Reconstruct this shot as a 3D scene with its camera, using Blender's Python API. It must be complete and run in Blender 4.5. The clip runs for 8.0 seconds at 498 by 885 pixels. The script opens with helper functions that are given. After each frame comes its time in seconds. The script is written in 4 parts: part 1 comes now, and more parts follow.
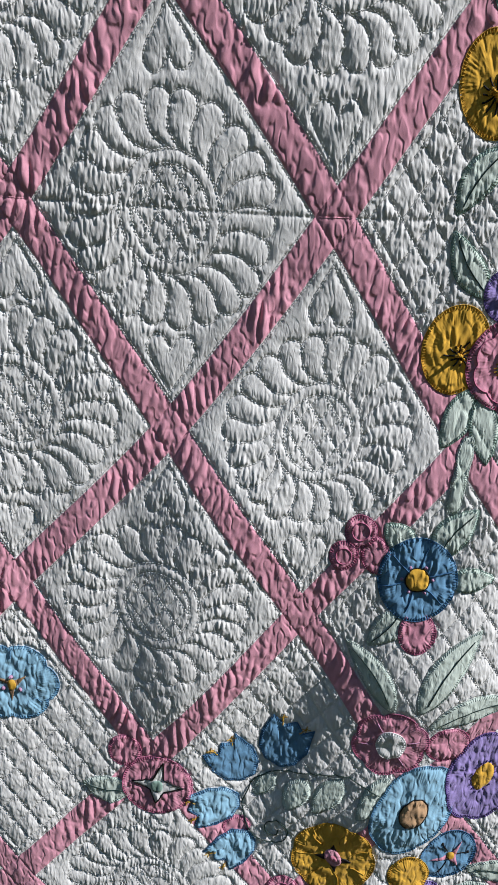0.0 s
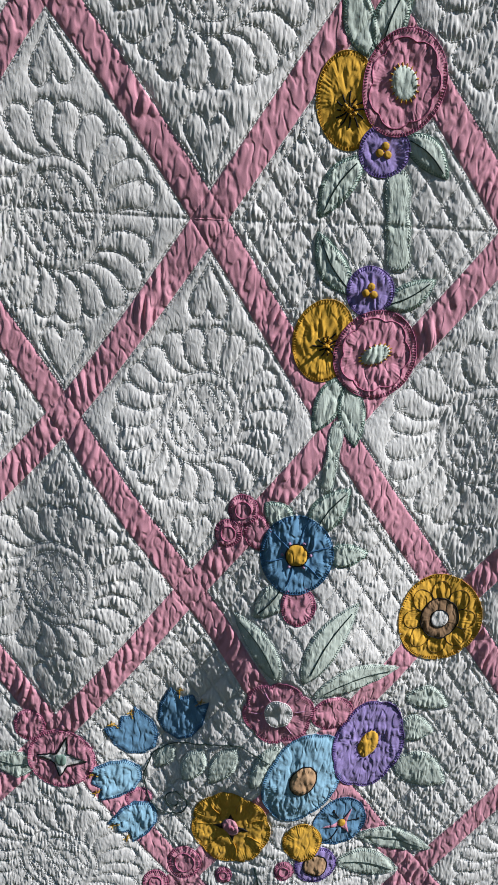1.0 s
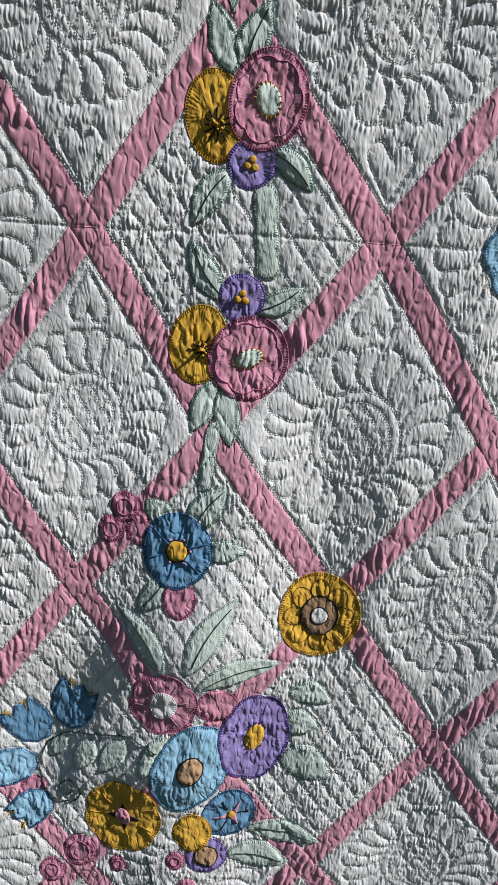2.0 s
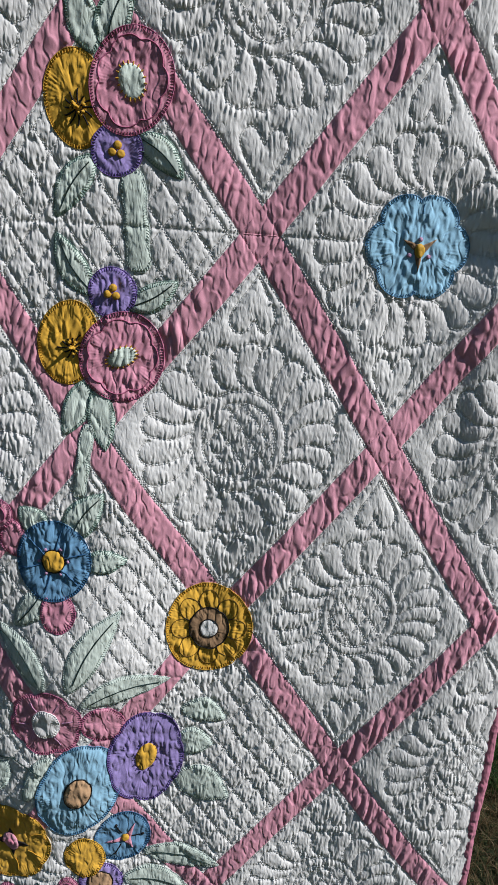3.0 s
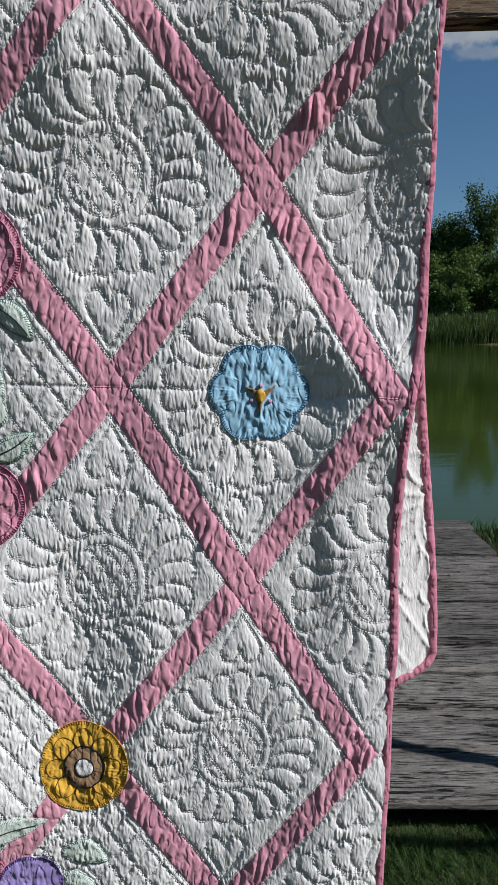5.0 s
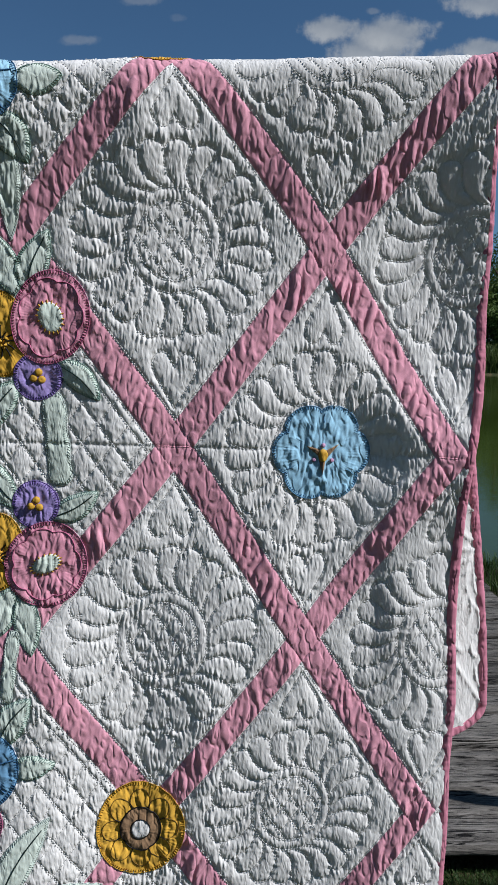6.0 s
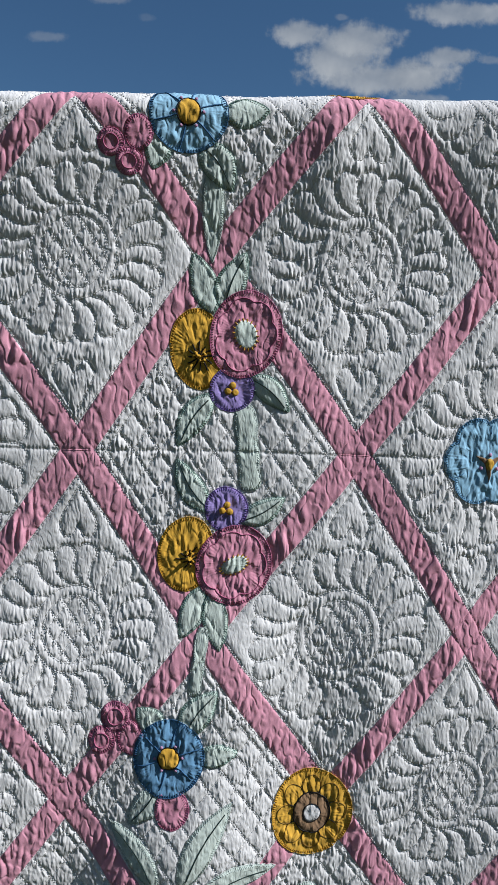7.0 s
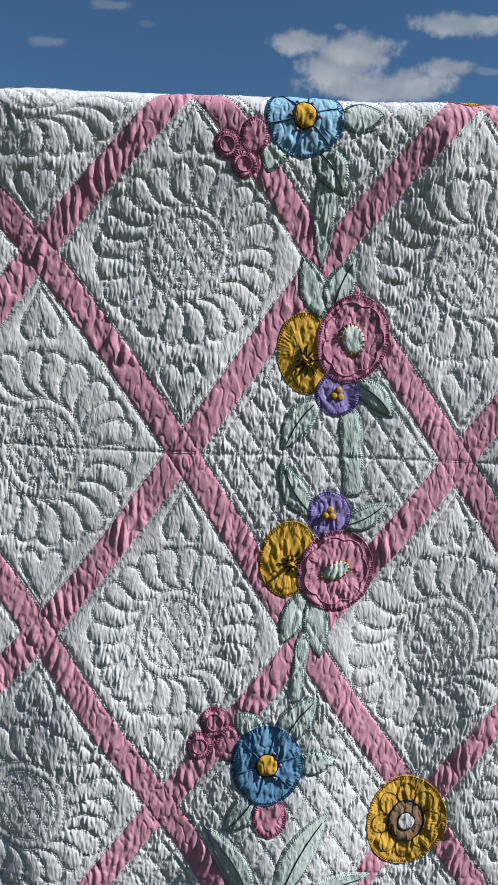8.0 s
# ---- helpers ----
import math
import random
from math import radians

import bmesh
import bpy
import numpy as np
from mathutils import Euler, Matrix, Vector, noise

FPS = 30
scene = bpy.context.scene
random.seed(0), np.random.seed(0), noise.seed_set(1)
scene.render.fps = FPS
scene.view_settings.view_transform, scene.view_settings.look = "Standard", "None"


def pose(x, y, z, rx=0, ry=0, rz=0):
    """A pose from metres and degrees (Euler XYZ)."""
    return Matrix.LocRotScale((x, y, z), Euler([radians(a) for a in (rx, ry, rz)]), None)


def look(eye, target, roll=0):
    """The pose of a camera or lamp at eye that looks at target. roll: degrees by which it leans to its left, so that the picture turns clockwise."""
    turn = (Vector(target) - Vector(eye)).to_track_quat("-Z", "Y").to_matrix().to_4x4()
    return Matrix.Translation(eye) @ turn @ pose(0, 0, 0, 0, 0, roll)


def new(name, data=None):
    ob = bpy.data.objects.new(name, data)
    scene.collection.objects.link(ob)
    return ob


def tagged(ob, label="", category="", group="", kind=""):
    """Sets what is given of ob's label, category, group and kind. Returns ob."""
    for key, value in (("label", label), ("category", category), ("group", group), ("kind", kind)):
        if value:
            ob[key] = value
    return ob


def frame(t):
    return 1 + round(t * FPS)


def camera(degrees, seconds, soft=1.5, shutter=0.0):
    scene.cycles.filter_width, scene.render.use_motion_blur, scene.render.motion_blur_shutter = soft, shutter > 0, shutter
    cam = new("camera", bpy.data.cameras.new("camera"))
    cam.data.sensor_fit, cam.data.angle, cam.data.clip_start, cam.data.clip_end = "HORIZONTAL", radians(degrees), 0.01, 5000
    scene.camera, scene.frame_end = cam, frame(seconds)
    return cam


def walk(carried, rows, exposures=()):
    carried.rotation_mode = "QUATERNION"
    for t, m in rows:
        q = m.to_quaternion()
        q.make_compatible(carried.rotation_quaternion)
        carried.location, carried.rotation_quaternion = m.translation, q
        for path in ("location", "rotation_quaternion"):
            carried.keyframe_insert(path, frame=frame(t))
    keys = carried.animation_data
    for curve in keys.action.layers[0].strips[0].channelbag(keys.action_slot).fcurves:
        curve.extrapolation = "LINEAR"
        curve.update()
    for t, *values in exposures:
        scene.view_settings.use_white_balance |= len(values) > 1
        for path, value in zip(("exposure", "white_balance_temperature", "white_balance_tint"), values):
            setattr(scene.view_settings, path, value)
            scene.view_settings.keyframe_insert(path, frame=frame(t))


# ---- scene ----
cam = camera(38.3, 8.0, soft=0.9)
PATH = [
    (0, (0.038, 0.075, 1.195), (-0.021, 1.989, 0.618), 1.2),
    (0.5, (0.072, 0.061, 1.176), (0.079, 1.988, 0.639), 1.3),
    (1, (0.159, -0.003, 1.173), (0.164, 1.928, 0.65), 1.6),
    (1.5, (0.264, -0.052, 1.179), (0.237, 1.88, 0.666), 2.0),
    (1.7, (0.295, -0.052, 1.181), (0.266, 1.882, 0.672), 2.2),
    (2.8, (0.453, 0.016, 1.163), (0.461, 1.954, 0.672), 2.5),
    (3, (0.485, 0.016, 1.171), (0.491, 1.953, 0.676), 2.3),
    (3.5, (0.564, 0.013, 1.186), (0.549, 1.954, 0.706), 1.7),
    (4, (0.632, 0.01, 1.194), (0.602, 1.962, 0.759), 0.9),
    (4.5, (0.673, -0.005, 1.228), (0.649, 1.959, 0.854), 0.3),
    (4.7, (0.679, -0.001, 1.244), (0.657, 1.969, 0.904), 0.1),
    (5.8, (0.612, 0.001, 1.306), (0.658, 1.987, 1.081), 0.3),
    (6, (0.561, -0.008, 1.308), (0.622, 1.979, 1.092), 0.3),
    (6.5, (0.396, -0.033, 1.313), (0.504, 1.953, 1.105), 0.6),
    (7, (0.264, -0.063, 1.323), (0.417, 1.92, 1.113), 0.9),
    (7.5, (0.182, -0.073, 1.32), (0.357, 1.908, 1.113), 1.3),
    (8, (0.112, -0.047, 1.317), (0.28, 1.937, 1.124), 1.6),
]
walk(cam, [(t, look(eye, target, roll)) for t, eye, target, roll in PATH],
     [(0, -0.46, 6320, 10), (1.5, -0.48, 6380, 10), (3, -0.56, 6350, 10), (3.5, -0.59, 6350, 10), (4.5, -0.47, 6380, 10), (5.8, -0.52, 6250, 10), (6.5, -0.57, 6180, 10), (7.5, -0.48, 6150, 10), (8, -0.44, 6150, 10)])

# ---- world and sun ----
SUN = Vector((0.72, -0.252, 0.64)).normalized()
world = bpy.data.worlds.new("world")
scene.world = world
world.use_nodes = True
wn = world.node_tree.nodes
sky = wn.new("ShaderNodeTexSky")
sky.sky_type, sky.sun_disc = "NISHITA", False
sky.sun_elevation = math.asin(SUN.z)
sky.sun_rotation = math.atan2(SUN.x, SUN.y)
sky.altitude, sky.air_density, sky.dust_density, sky.ozone_density = 0, 1.0, 0.35, 1.3
wn["Background"].inputs["Strength"].default_value = 0.081
tint = wn.new("ShaderNodeMix")
tint.data_type, tint.blend_type = "RGBA", "MULTIPLY"
tint.inputs["Factor"].default_value = 1.0
tint.inputs["B"].default_value = (0.68, 0.965, 1.15, 1)
world.node_tree.links.new(sky.outputs["Color"], tint.inputs["A"])
world.node_tree.links.new(tint.outputs["Result"], wn["Background"].inputs["Color"])
sun = new("sun", bpy.data.lights.new("sun", "SUN"))
sun.data.energy, sun.data.angle, sun.data.color = 7.6, radians(0.53), (0.985, 0.972, 0.985)
sun.matrix_world = look(SUN * 30, (0, 0, 0))


# ---- materials ----
def material(name, rough=0.9, metal=0.0):
    m = bpy.data.materials.new(name)
    m.use_nodes = True
    b = m.node_tree.nodes["Principled BSDF"]
    b.inputs["Roughness"].default_value = rough
    b.inputs["Metallic"].default_value = metal
    b.inputs["Specular IOR Level"].default_value = 0.2
    return m, m.node_tree.nodes, m.node_tree.links, b


def ramp(nodes, links, source, stops):
    r = nodes.new("ShaderNodeValToRGB")
    el = r.color_ramp.elements
    while len(el) < len(stops):
        el.new(0.5)
    for e, (at, c) in zip(el, stops):
        e.position, e.color = at, (*c, 1)
    links.new(source, r.inputs["Fac"])
    return r.outputs["Color"]


def noise_node(nodes, links, scale, detail=4, stretch=(1, 1, 1), rough=0.55, twist=0.0):
    co, mp, n = nodes.new("ShaderNodeTexCoord"), nodes.new("ShaderNodeMapping"), nodes.new("ShaderNodeTexNoise")
    mp.inputs["Scale"].default_value = stretch
    n.inputs["Scale"].default_value, n.inputs["Detail"].default_value, n.inputs["Roughness"].default_value = scale, detail, rough
    n.inputs["Distortion"].default_value = twist
    links.new(co.outputs["Object"], mp.inputs["Vector"])
    links.new(mp.outputs["Vector"], n.inputs["Vector"])
    return n.outputs["Fac"]


def cloth(name, c, vary=0.10, rough=0.92, weave=0.25, ribs=(72, 0.50, 0.0009, 0.12)):
    """Woven cotton: mottled dye, creases and a fine weave in the relief."""
    m, nodes, links, b = material(name, rough)
    lo = tuple(v * (1 - vary) for v in c)
    hi = tuple(min(0.95, v * (1 + vary)) for v in c)
    col = ramp(nodes, links, noise_node(nodes, links, 42, 5), [(0.3, lo), (0.7, hi)])
    info, mix = nodes.new("ShaderNodeObjectInfo"), nodes.new("ShaderNodeHueSaturation")
    mr = nodes.new("ShaderNodeMapRange")
    mr.inputs["To Min"].default_value, mr.inputs["To Max"].default_value = 0.95, 1.05
    links.new(info.outputs["Random"], mr.inputs["Value"])
    links.new(mr.outputs["Result"], mix.inputs["Value"])
    links.new(col, mix.inputs["Color"])
    links.new(mix.outputs["Color"], b.inputs["Base Color"])
    b.inputs["Sheen Weight"].default_value = 0.08
    b1, b2 = nodes.new("ShaderNodeBump"), nodes.new("ShaderNodeBump")
    b1.inputs["Distance"].default_value, b1.inputs["Strength"].default_value = ribs[2], 1.0
    b2.inputs["Distance"].default_value, b2.inputs["Strength"].default_value = 0.0005, weave
    crease, fold = nodes.new("ShaderNodeMath"), nodes.new("ShaderNodeMath")
    crease.operation, fold.operation = "SUBTRACT", "ABSOLUTE"
    crease.inputs[1].default_value = 0.5
    links.new(noise_node(nodes, links, ribs[0], 1.0, (1, 1, ribs[1])), crease.inputs[0])
    links.new(crease.outputs["Value"], fold.inputs[0])
    groove = nodes.new("ShaderNodeMapRange")
    groove.interpolation_type = "SMOOTHSTEP"
    groove.inputs["From Max"].default_value = ribs[3]
    links.new(fold.outputs["Value"], groove.inputs["Value"])
    links.new(groove.outputs["Result"], b1.inputs["Height"])
    links.new(noise_node(nodes, links, 1100, 2, (1, 1, 1)), b2.inputs["Height"])
    links.new(b1.outputs["Normal"], b2.inputs["Normal"])
    links.new(b2.outputs["Normal"], b.inputs["Normal"])
    return m


WHITE = cloth("white_cotton", (0.765, 0.745, 0.708), 0.05, ribs=(150, 0.34, 0.00028, 0.14))
PINK = cloth("rose_cotton", (0.67, 0.315, 0.385), 0.10)
PINK2 = cloth("rose_print_cotton", (0.65, 0.285, 0.365), 0.15)
BINDING = cloth("binding_cotton", (0.49, 0.18, 0.24), 0.12)
YELLOW = cloth("gold_cotton", (0.70, 0.395, 0.050), 0.16)
BLUE = cloth("blue_cotton", (0.14, 0.29, 0.44), 0.12)
SKYBLUE = cloth("light_blue_cotton", (0.30, 0.52, 0.66), 0.10)
PURPLE = cloth("violet_cotton", (0.34, 0.26, 0.54), 0.10)
MINT = cloth("mint_cotton", (0.63, 0.70, 0.61), 0.06, ribs=(150, 0.34, 0.00028, 0.14))
TAN = cloth("tan_cotton", (0.50, 0.31, 0.17), 0.12)
BROWN = cloth("brown_cotton", (0.27, 0.165, 0.09), 0.2)


def thread(name, c):
    m, nodes, links, b = material(name, 0.6)
    links.new(ramp(nodes, links, noise_node(nodes, links, 700, 2), [(0.3, tuple(v * 0.7 for v in c)), (0.7, c)]), b.inputs["Base Color"])
    return m


T_WHITE = thread("white_thread", (0.93, 0.92, 0.89))
T_PALE = thread("pale_green_thread", (0.50, 0.57, 0.52))
T_GREEN = thread("green_thread", (0.25, 0.36, 0.30))
T_DARK = thread("dark_green_thread", (0.015, 0.035, 0.03))
T_BLACK = thread("black_thread", (0.012, 0.010, 0.010))
T_ROSE = thread("rose_thread", (0.46, 0.14, 0.24))
T_GOLD = thread("gold_thread", (0.60, 0.34, 0.04))
T_BLUE = thread("blue_thread", (0.05, 0.14, 0.27))
T_SKY = thread("light_blue_thread", (0.13, 0.29, 0.46))
T_PURPLE = thread("violet_thread", (0.16, 0.10, 0.32))
T_BROWN = thread("brown_thread", (0.16, 0.09, 0.02))
T_MAUVE = thread("mauve_thread", (0.50, 0.28, 0.42))


# ---- mesh helpers ----
def mesh_of(name, verts, faces, mat, smooth=True):
    """A mesh from arrays of places and of quads or triangles."""
    verts, faces = np.asarray(verts, np.float32), np.asarray(faces, np.int32)
    me = bpy.data.meshes.new(name)
    me.vertices.add(len(verts))
    me.vertices.foreach_set("co", verts.ravel())
    k = faces.shape[1]
    me.loops.add(faces.size)
    me.loops.foreach_set("vertex_index", faces.ravel())
    me.polygons.add(len(faces))
    me.polygons.foreach_set("loop_start", np.arange(len(faces), dtype=np.int32) * k)
    me.update(calc_edges=True)
    me.validate()
    me.polygons.foreach_set("use_smooth", np.full(len(me.polygons), smooth))
    me.materials.append(mat)
    return me


def piece(name, verts, faces, mat, parent=None, label="", smooth=True):
    ob = new(name, mesh_of(name, verts, faces, mat, smooth))
    ob.parent = parent
    if label:
        ob["label"] = label
    return ob


def quads(n, m, wrap=False):
    """Faces of a grid of n x m places; wrap closes the second way round."""
    i, j = np.meshgrid(np.arange(n - 1), np.arange(m if wrap else m - 1), indexing="ij")
    a, b = i * m + j, i * m + (j + 1) % m
    return np.stack([a, b, b + m, a + m], -1).reshape(-1, 4)


def tubes(lines, radius, sides=4):
    """Thin threads along polylines (arrays of places), as arrays of places and quads."""
    vs, fs, base = [], [], 0
    turn = np.linspace(0, 2 * np.pi, sides, endpoint=False)
    for p in lines:
        p = np.asarray(p, float)
        d = np.gradient(p, axis=0)
        d /= np.linalg.norm(d, axis=1, keepdims=True) + 1e-12
        a = np.cross(d, (0.0, 1.0, 0.0))
        a /= np.linalg.norm(a, axis=1, keepdims=True) + 1e-9
        b = np.cross(d, a)
        ring = p[:, None] + radius * (np.cos(turn)[None, :, None] * a[:, None] + np.sin(turn)[None, :, None] * b[:, None])
        vs.append(ring.reshape(-1, 3))
        fs.append(quads(len(p), sides, True) + base)
        base += len(p) * sides
    return np.concatenate(vs), np.concatenate(fs)


def smooth01(a, b, x):
    t = np.clip((x - a) / (b - a), 0, 1)
    return t * t * (3 - 2 * t)


# ---- the quilt: lattice, drape and relief ----
HX, HZ, SASH = 0.189, 0.2475, 0.063
TOP = 1.680
rng = np.random.default_rng(7)


# how far the hand-sewn crossings stray, in millimetres
NUDGE = {(-2, 0): (5, 0), (0, 0): (5, -6), (-1, -1): (6, -19), (0, -2): (0, 11), (-2, -2): (-3, 7), (-2, -4): (-2, 4), (2, 0): (10, -3), (3, -3): (1, 3), (0, -4): (7, -15), (2, -4): (-6, 5),
         (3, -1): (3, 2), (4, -2): (-4, 4), (3, 1): (4, 4), (4, 0): (-14, -5), (2, 2): (5, 20), (-1, 1): (-12, 14), (0, 2): (12, 14), (4, 2): (6, 20), (1, 1): (-13, 13), (1, -1): (-10, -7)}


def lattice(u, v):
    """Lattice steps (vertices where u + v is even) to metres across and up the hanging cloth."""
    u, v = np.asarray(u, float), np.asarray(v, float)
    x = 0.10447 + 0.1894 * u + 0.00642 * v + 0.00045 * u * u - 0.00036 * u * v - 0.00292 * v * v + 0.00069 * u * u * v + 0.00018 * u * v * v - 0.00059 * v**3
    z = 1.21107 - 0.00564 * u + 0.24871 * v + 0.0001 * u * u + 0.00421 * u * v - 0.0065 * v * v - 0.00078 * u * u * v + 0.00103 * u * v * v - 0.0015 * v**3
    for (a, b), (dx, dz) in NUDGE.items():
        g = np.exp(-((u - a) ** 2 + (v - b) ** 2) / 1.28) * 0.001
        x, z = x + dx * g, z + dz * g
    return x, z


def right_edge(z):
    return 0.861 + 0.006 * smooth01(0.62, 0.85, z) + 0.029 * smooth01(1.02, 1.38, z) - 0.06 * np.clip(0.55 - z, 0, 1) + 0.0015 * np.sin(z * 31)


LEFT, HEM = -0.69, 0.07
X0, X1, Z0, Z1, CELL = -0.72, 0.96, 0.04, 1.80, 0.0010
NX, NZ = int((X1 - X0) / CELL) + 1, int((Z1 - Z0) / CELL) + 1
GX, GZ = np.meshgrid(X0 + np.arange(NX) * CELL, Z0 + np.arange(NZ) * CELL)


def blur(a, sx, sz):
    """Gaussian blur by metres across and up."""
    fx, fz = np.fft.rfftfreq(a.shape[1], CELL), np.fft.fftfreq(a.shape[0], CELL)
    g = np.exp(-2 * np.pi**2 * ((fx[None] * sx) ** 2 + (fz[:, None] * sz) ** 2))
    return np.fft.irfft2(np.fft.rfft2(a) * g, a.shape)


def ripple(sx, sz):
    a = blur(rng.standard_normal((NZ, NX)), sx, sz)
    return a / a.std()


def creased(a, soft=0.03):
    """Rounded folds with sharp valleys between them."""
    return np.sqrt(a * a + soft) - 0.8


def crumple(sx, sz):
    """Flat facets between sharp ridges and valleys."""
    return creased(ripple(sx, sz)) - creased(ripple(sx, sz))


def band(lam, length, lean=0.0, width=0.40):
    """Even ripples about lam apart, drawn out along a steep line that leans by the given slope."""
    fx, fz = np.fft.rfftfreq(NX, CELL)[None], np.fft.fftfreq(NZ, CELL)[:, None]
    across, up = fx - lean * fz, fz + lean * fx
    g = np.exp(-0.5 * ((np.abs(across) - 1 / lam) * lam / width) ** 2 - 0.5 * (up * length * 2.2) ** 2)
    a = np.fft.irfft2(np.fft.rfft2(rng.standard_normal((NZ, NX))) * g, (NZ, NX))
    return a / a.std()


def field_mask(points):
    m = np.zeros((NZ, NX), bool)
    i, j = np.round((points[:, 1] - Z0) / CELL).astype(int), np.round((points[:, 0] - X0) / CELL).astype(int)
    ok = (i >= 0) & (i < NZ) & (j >= 0) & (j < NX)
    m[i[ok], j[ok]] = True
    return m


def distance(mask, reach=14):
    """Distance to a mask in metres, cut off at some cells."""
    d = np.where(mask, 0.0, 1e3)
    for k in (1, -1):
        run = d.copy()
        for _ in range(reach):
            run = np.minimum(d, np.roll(run, k, 1) + 1)
        d = np.minimum(d, run)
    best = d**2
    for k in range(1, reach + 1):
        best = np.minimum(best, np.minimum(np.roll(d, k, 0), np.roll(d, -k, 0)) ** 2 + k * k)
    return np.sqrt(np.minimum(best, reach**2)) * CELL


def sample(a, x, z):
    fx, fz = np.clip((x - X0) / CELL, 0, NX - 1.001), np.clip((z - Z0) / CELL, 0, NZ - 1.001)
    j, i = fx.astype(int), fz.astype(int)
    a0, b0 = fx - j, fz - i
    return (a[i, j] * (1 - a0) + a[i, j + 1] * a0) * (1 - b0) + (a[i + 1, j] * (1 - a0) + a[i + 1, j + 1] * a0) * b0


def top_of(x):
    """The height of the fold over the rail, which rises a little to one side."""
    return 1.6705 + 0.031 * np.asarray(x, float)


# the broad waves of the hanging cloth, in tenths of a millimetre
WAVES = [[-14, -4, -7, 2, -13, 5], [2, 33, -38, -7, 10, -2], [1, -8, -8, 4, 8, 0], [3, 12, -5, 2, 7, 1], [-5, -39, -4, 7, 2, 3],
         [7, 10, -4, -15, 2, -2], [10, -8, -2, -1, -1, -2], [10, 11, -6, -6, 1, -1], [0, 3, -2, -5, -6, -4]]


def drape(x, z):
    """The large folds of the hanging cloth: its distance along y."""
    y = 0.932 + 0.004 * np.sin(9 * x + 2 * z) * np.cos(3.1 * z + 1) + 0.003 * np.sin(23 * x - 4 * z + 1)
    across, up = np.clip((x + 0.35) / 1.25, 0, 1) * np.pi, (np.clip(z, 0.1, TOP) - 0.2) / 1.5 * np.pi
    for k, row in enumerate(WAVES):
        y = y + np.sin((k + 1) * across) * sum(0.0001 * a * np.cos(m * up) for m, a in enumerate(row))
    low = 0.0165 * (1 - smooth01(0.55, 0.80, z)) * smooth01(0.29, 0.40, z)
    foot = np.interp(z, [0.30, 0.38, 0.48, 0.68, 0.84], [0.002, 0.022, 0.056, 0.133, 0.180])
    y = y - low * smooth01(foot - 0.01, foot + 0.085, x) * (1 - smooth01(foot + 0.14, foot + 0.40, x)) + 0.35 * low * np.exp(-(((x - foot + 0.01) / 0.06) ** 2))
    y = y - 0.016 * smooth01(-0.17, -0.06, x - 0.05 * (z - 0.7)) * (1 - smooth01(-0.02, 0.46, x)) * np.exp(-(((z - 0.73) / 0.20) ** 4))
    mid = smooth01(0.48, 0.62, z) * (1 - smooth01(0.88, 1.06, z))
    y = y - 0.012 * mid * (0.25 * smooth01(-0.05, 0.10, x) + 0.75 * smooth01(0.10, 0.28, x)) * (1 - smooth01(0.29, 0.48, x))
    dz = z - 1.184
    crest = 0.846 - 0.72 * np.sqrt(dz * dz + 0.0002)
    y = y - 0.0235 * np.exp(-((dz / 0.120) ** 2)) * smooth01(crest - 0.085, crest, x) * (1 - 0.5 * smooth01(crest, crest + 0.11, x))
    y = y - 0.008 * np.exp(-(((z - 0.98) / 0.09) ** 2)) * smooth01(0.755, 0.79, x) * (1 - smooth01(0.80, 0.86, x))
    y = y + 0.010 * np.exp(-(((z - 1.38) / 0.13) ** 2)) * smooth01(0.72, 0.89, x)
    y = y - 0.018 * smooth01(1.45, TOP, z)
    return y


def swathe(x, z, lift):
    """Places on the cloth: hanging in front, then over the rail and down behind."""
    x, z = np.asarray(x, float), np.asarray(z, float)
    top = top_of(x)
    radius = 0.026
    y = drape(x, np.minimum(z, top - radius)) - lift
    a = np.clip((z - (top - radius)) / radius, 0, np.pi)
    over = z > top - radius
    yc = drape(x, top - radius) + radius
    yy = np.where(over, yc - np.cos(a) * (radius + lift), y)
    zz = np.where(over, top - radius + np.sin(a) * (radius + lift), z)
    return np.stack([x, yy, zz], -1)


# quilting lines, in metres on the cloth
LINES, FAINT = [], []


def dense(p, step=0.0006):
    p = np.asarray(p, float)
    seg = np.linalg.norm(np.diff(p, axis=0), axis=1)
    s = np.r_[0, np.cumsum(seg)]
    n = max(2, int(s[-1] / step))
    t = np.linspace(0, s[-1], n)
    return np.stack([np.interp(t, s, p[:, 0]), np.interp(t, s, p[:, 1])], 1)


def cell_line(u0, v0, dx, dz, inset=0.145, into=LINES):
    """A line in a diamond's own metres, kept within its seams."""
    a, b = np.asarray(dx) / HX, np.asarray(dz) / HZ
    p = dense(np.stack(lattice(u0 + a, v0 + b), 1))
    keep = np.interp(np.linspace(0, 1, len(p)), np.linspace(0, 1, len(a)), np.abs(a) + np.abs(b)) < 1 - inset
    if keep.any():
        into.append(p[keep])


def rounded(points, n=12):
    """A smooth curve through a few points."""
    p = np.asarray(points, float)
    p = np.concatenate([2 * p[:1] - p[1:2], p, 2 * p[-1:] - p[-2:-1]])
    t = np.linspace(0, 1, n, endpoint=False)[:, None]
    out = [0.5 * (2 * b + (c - a) * t + (2 * a - 5 * b + 4 * c - d) * t * t + (3 * b - a - 3 * c + d) * t**3) for a, b, c, d in zip(p[:-3], p[1:-2], p[2:-1], p[3:])]
    return np.concatenate(out + [p[-2:-1]])


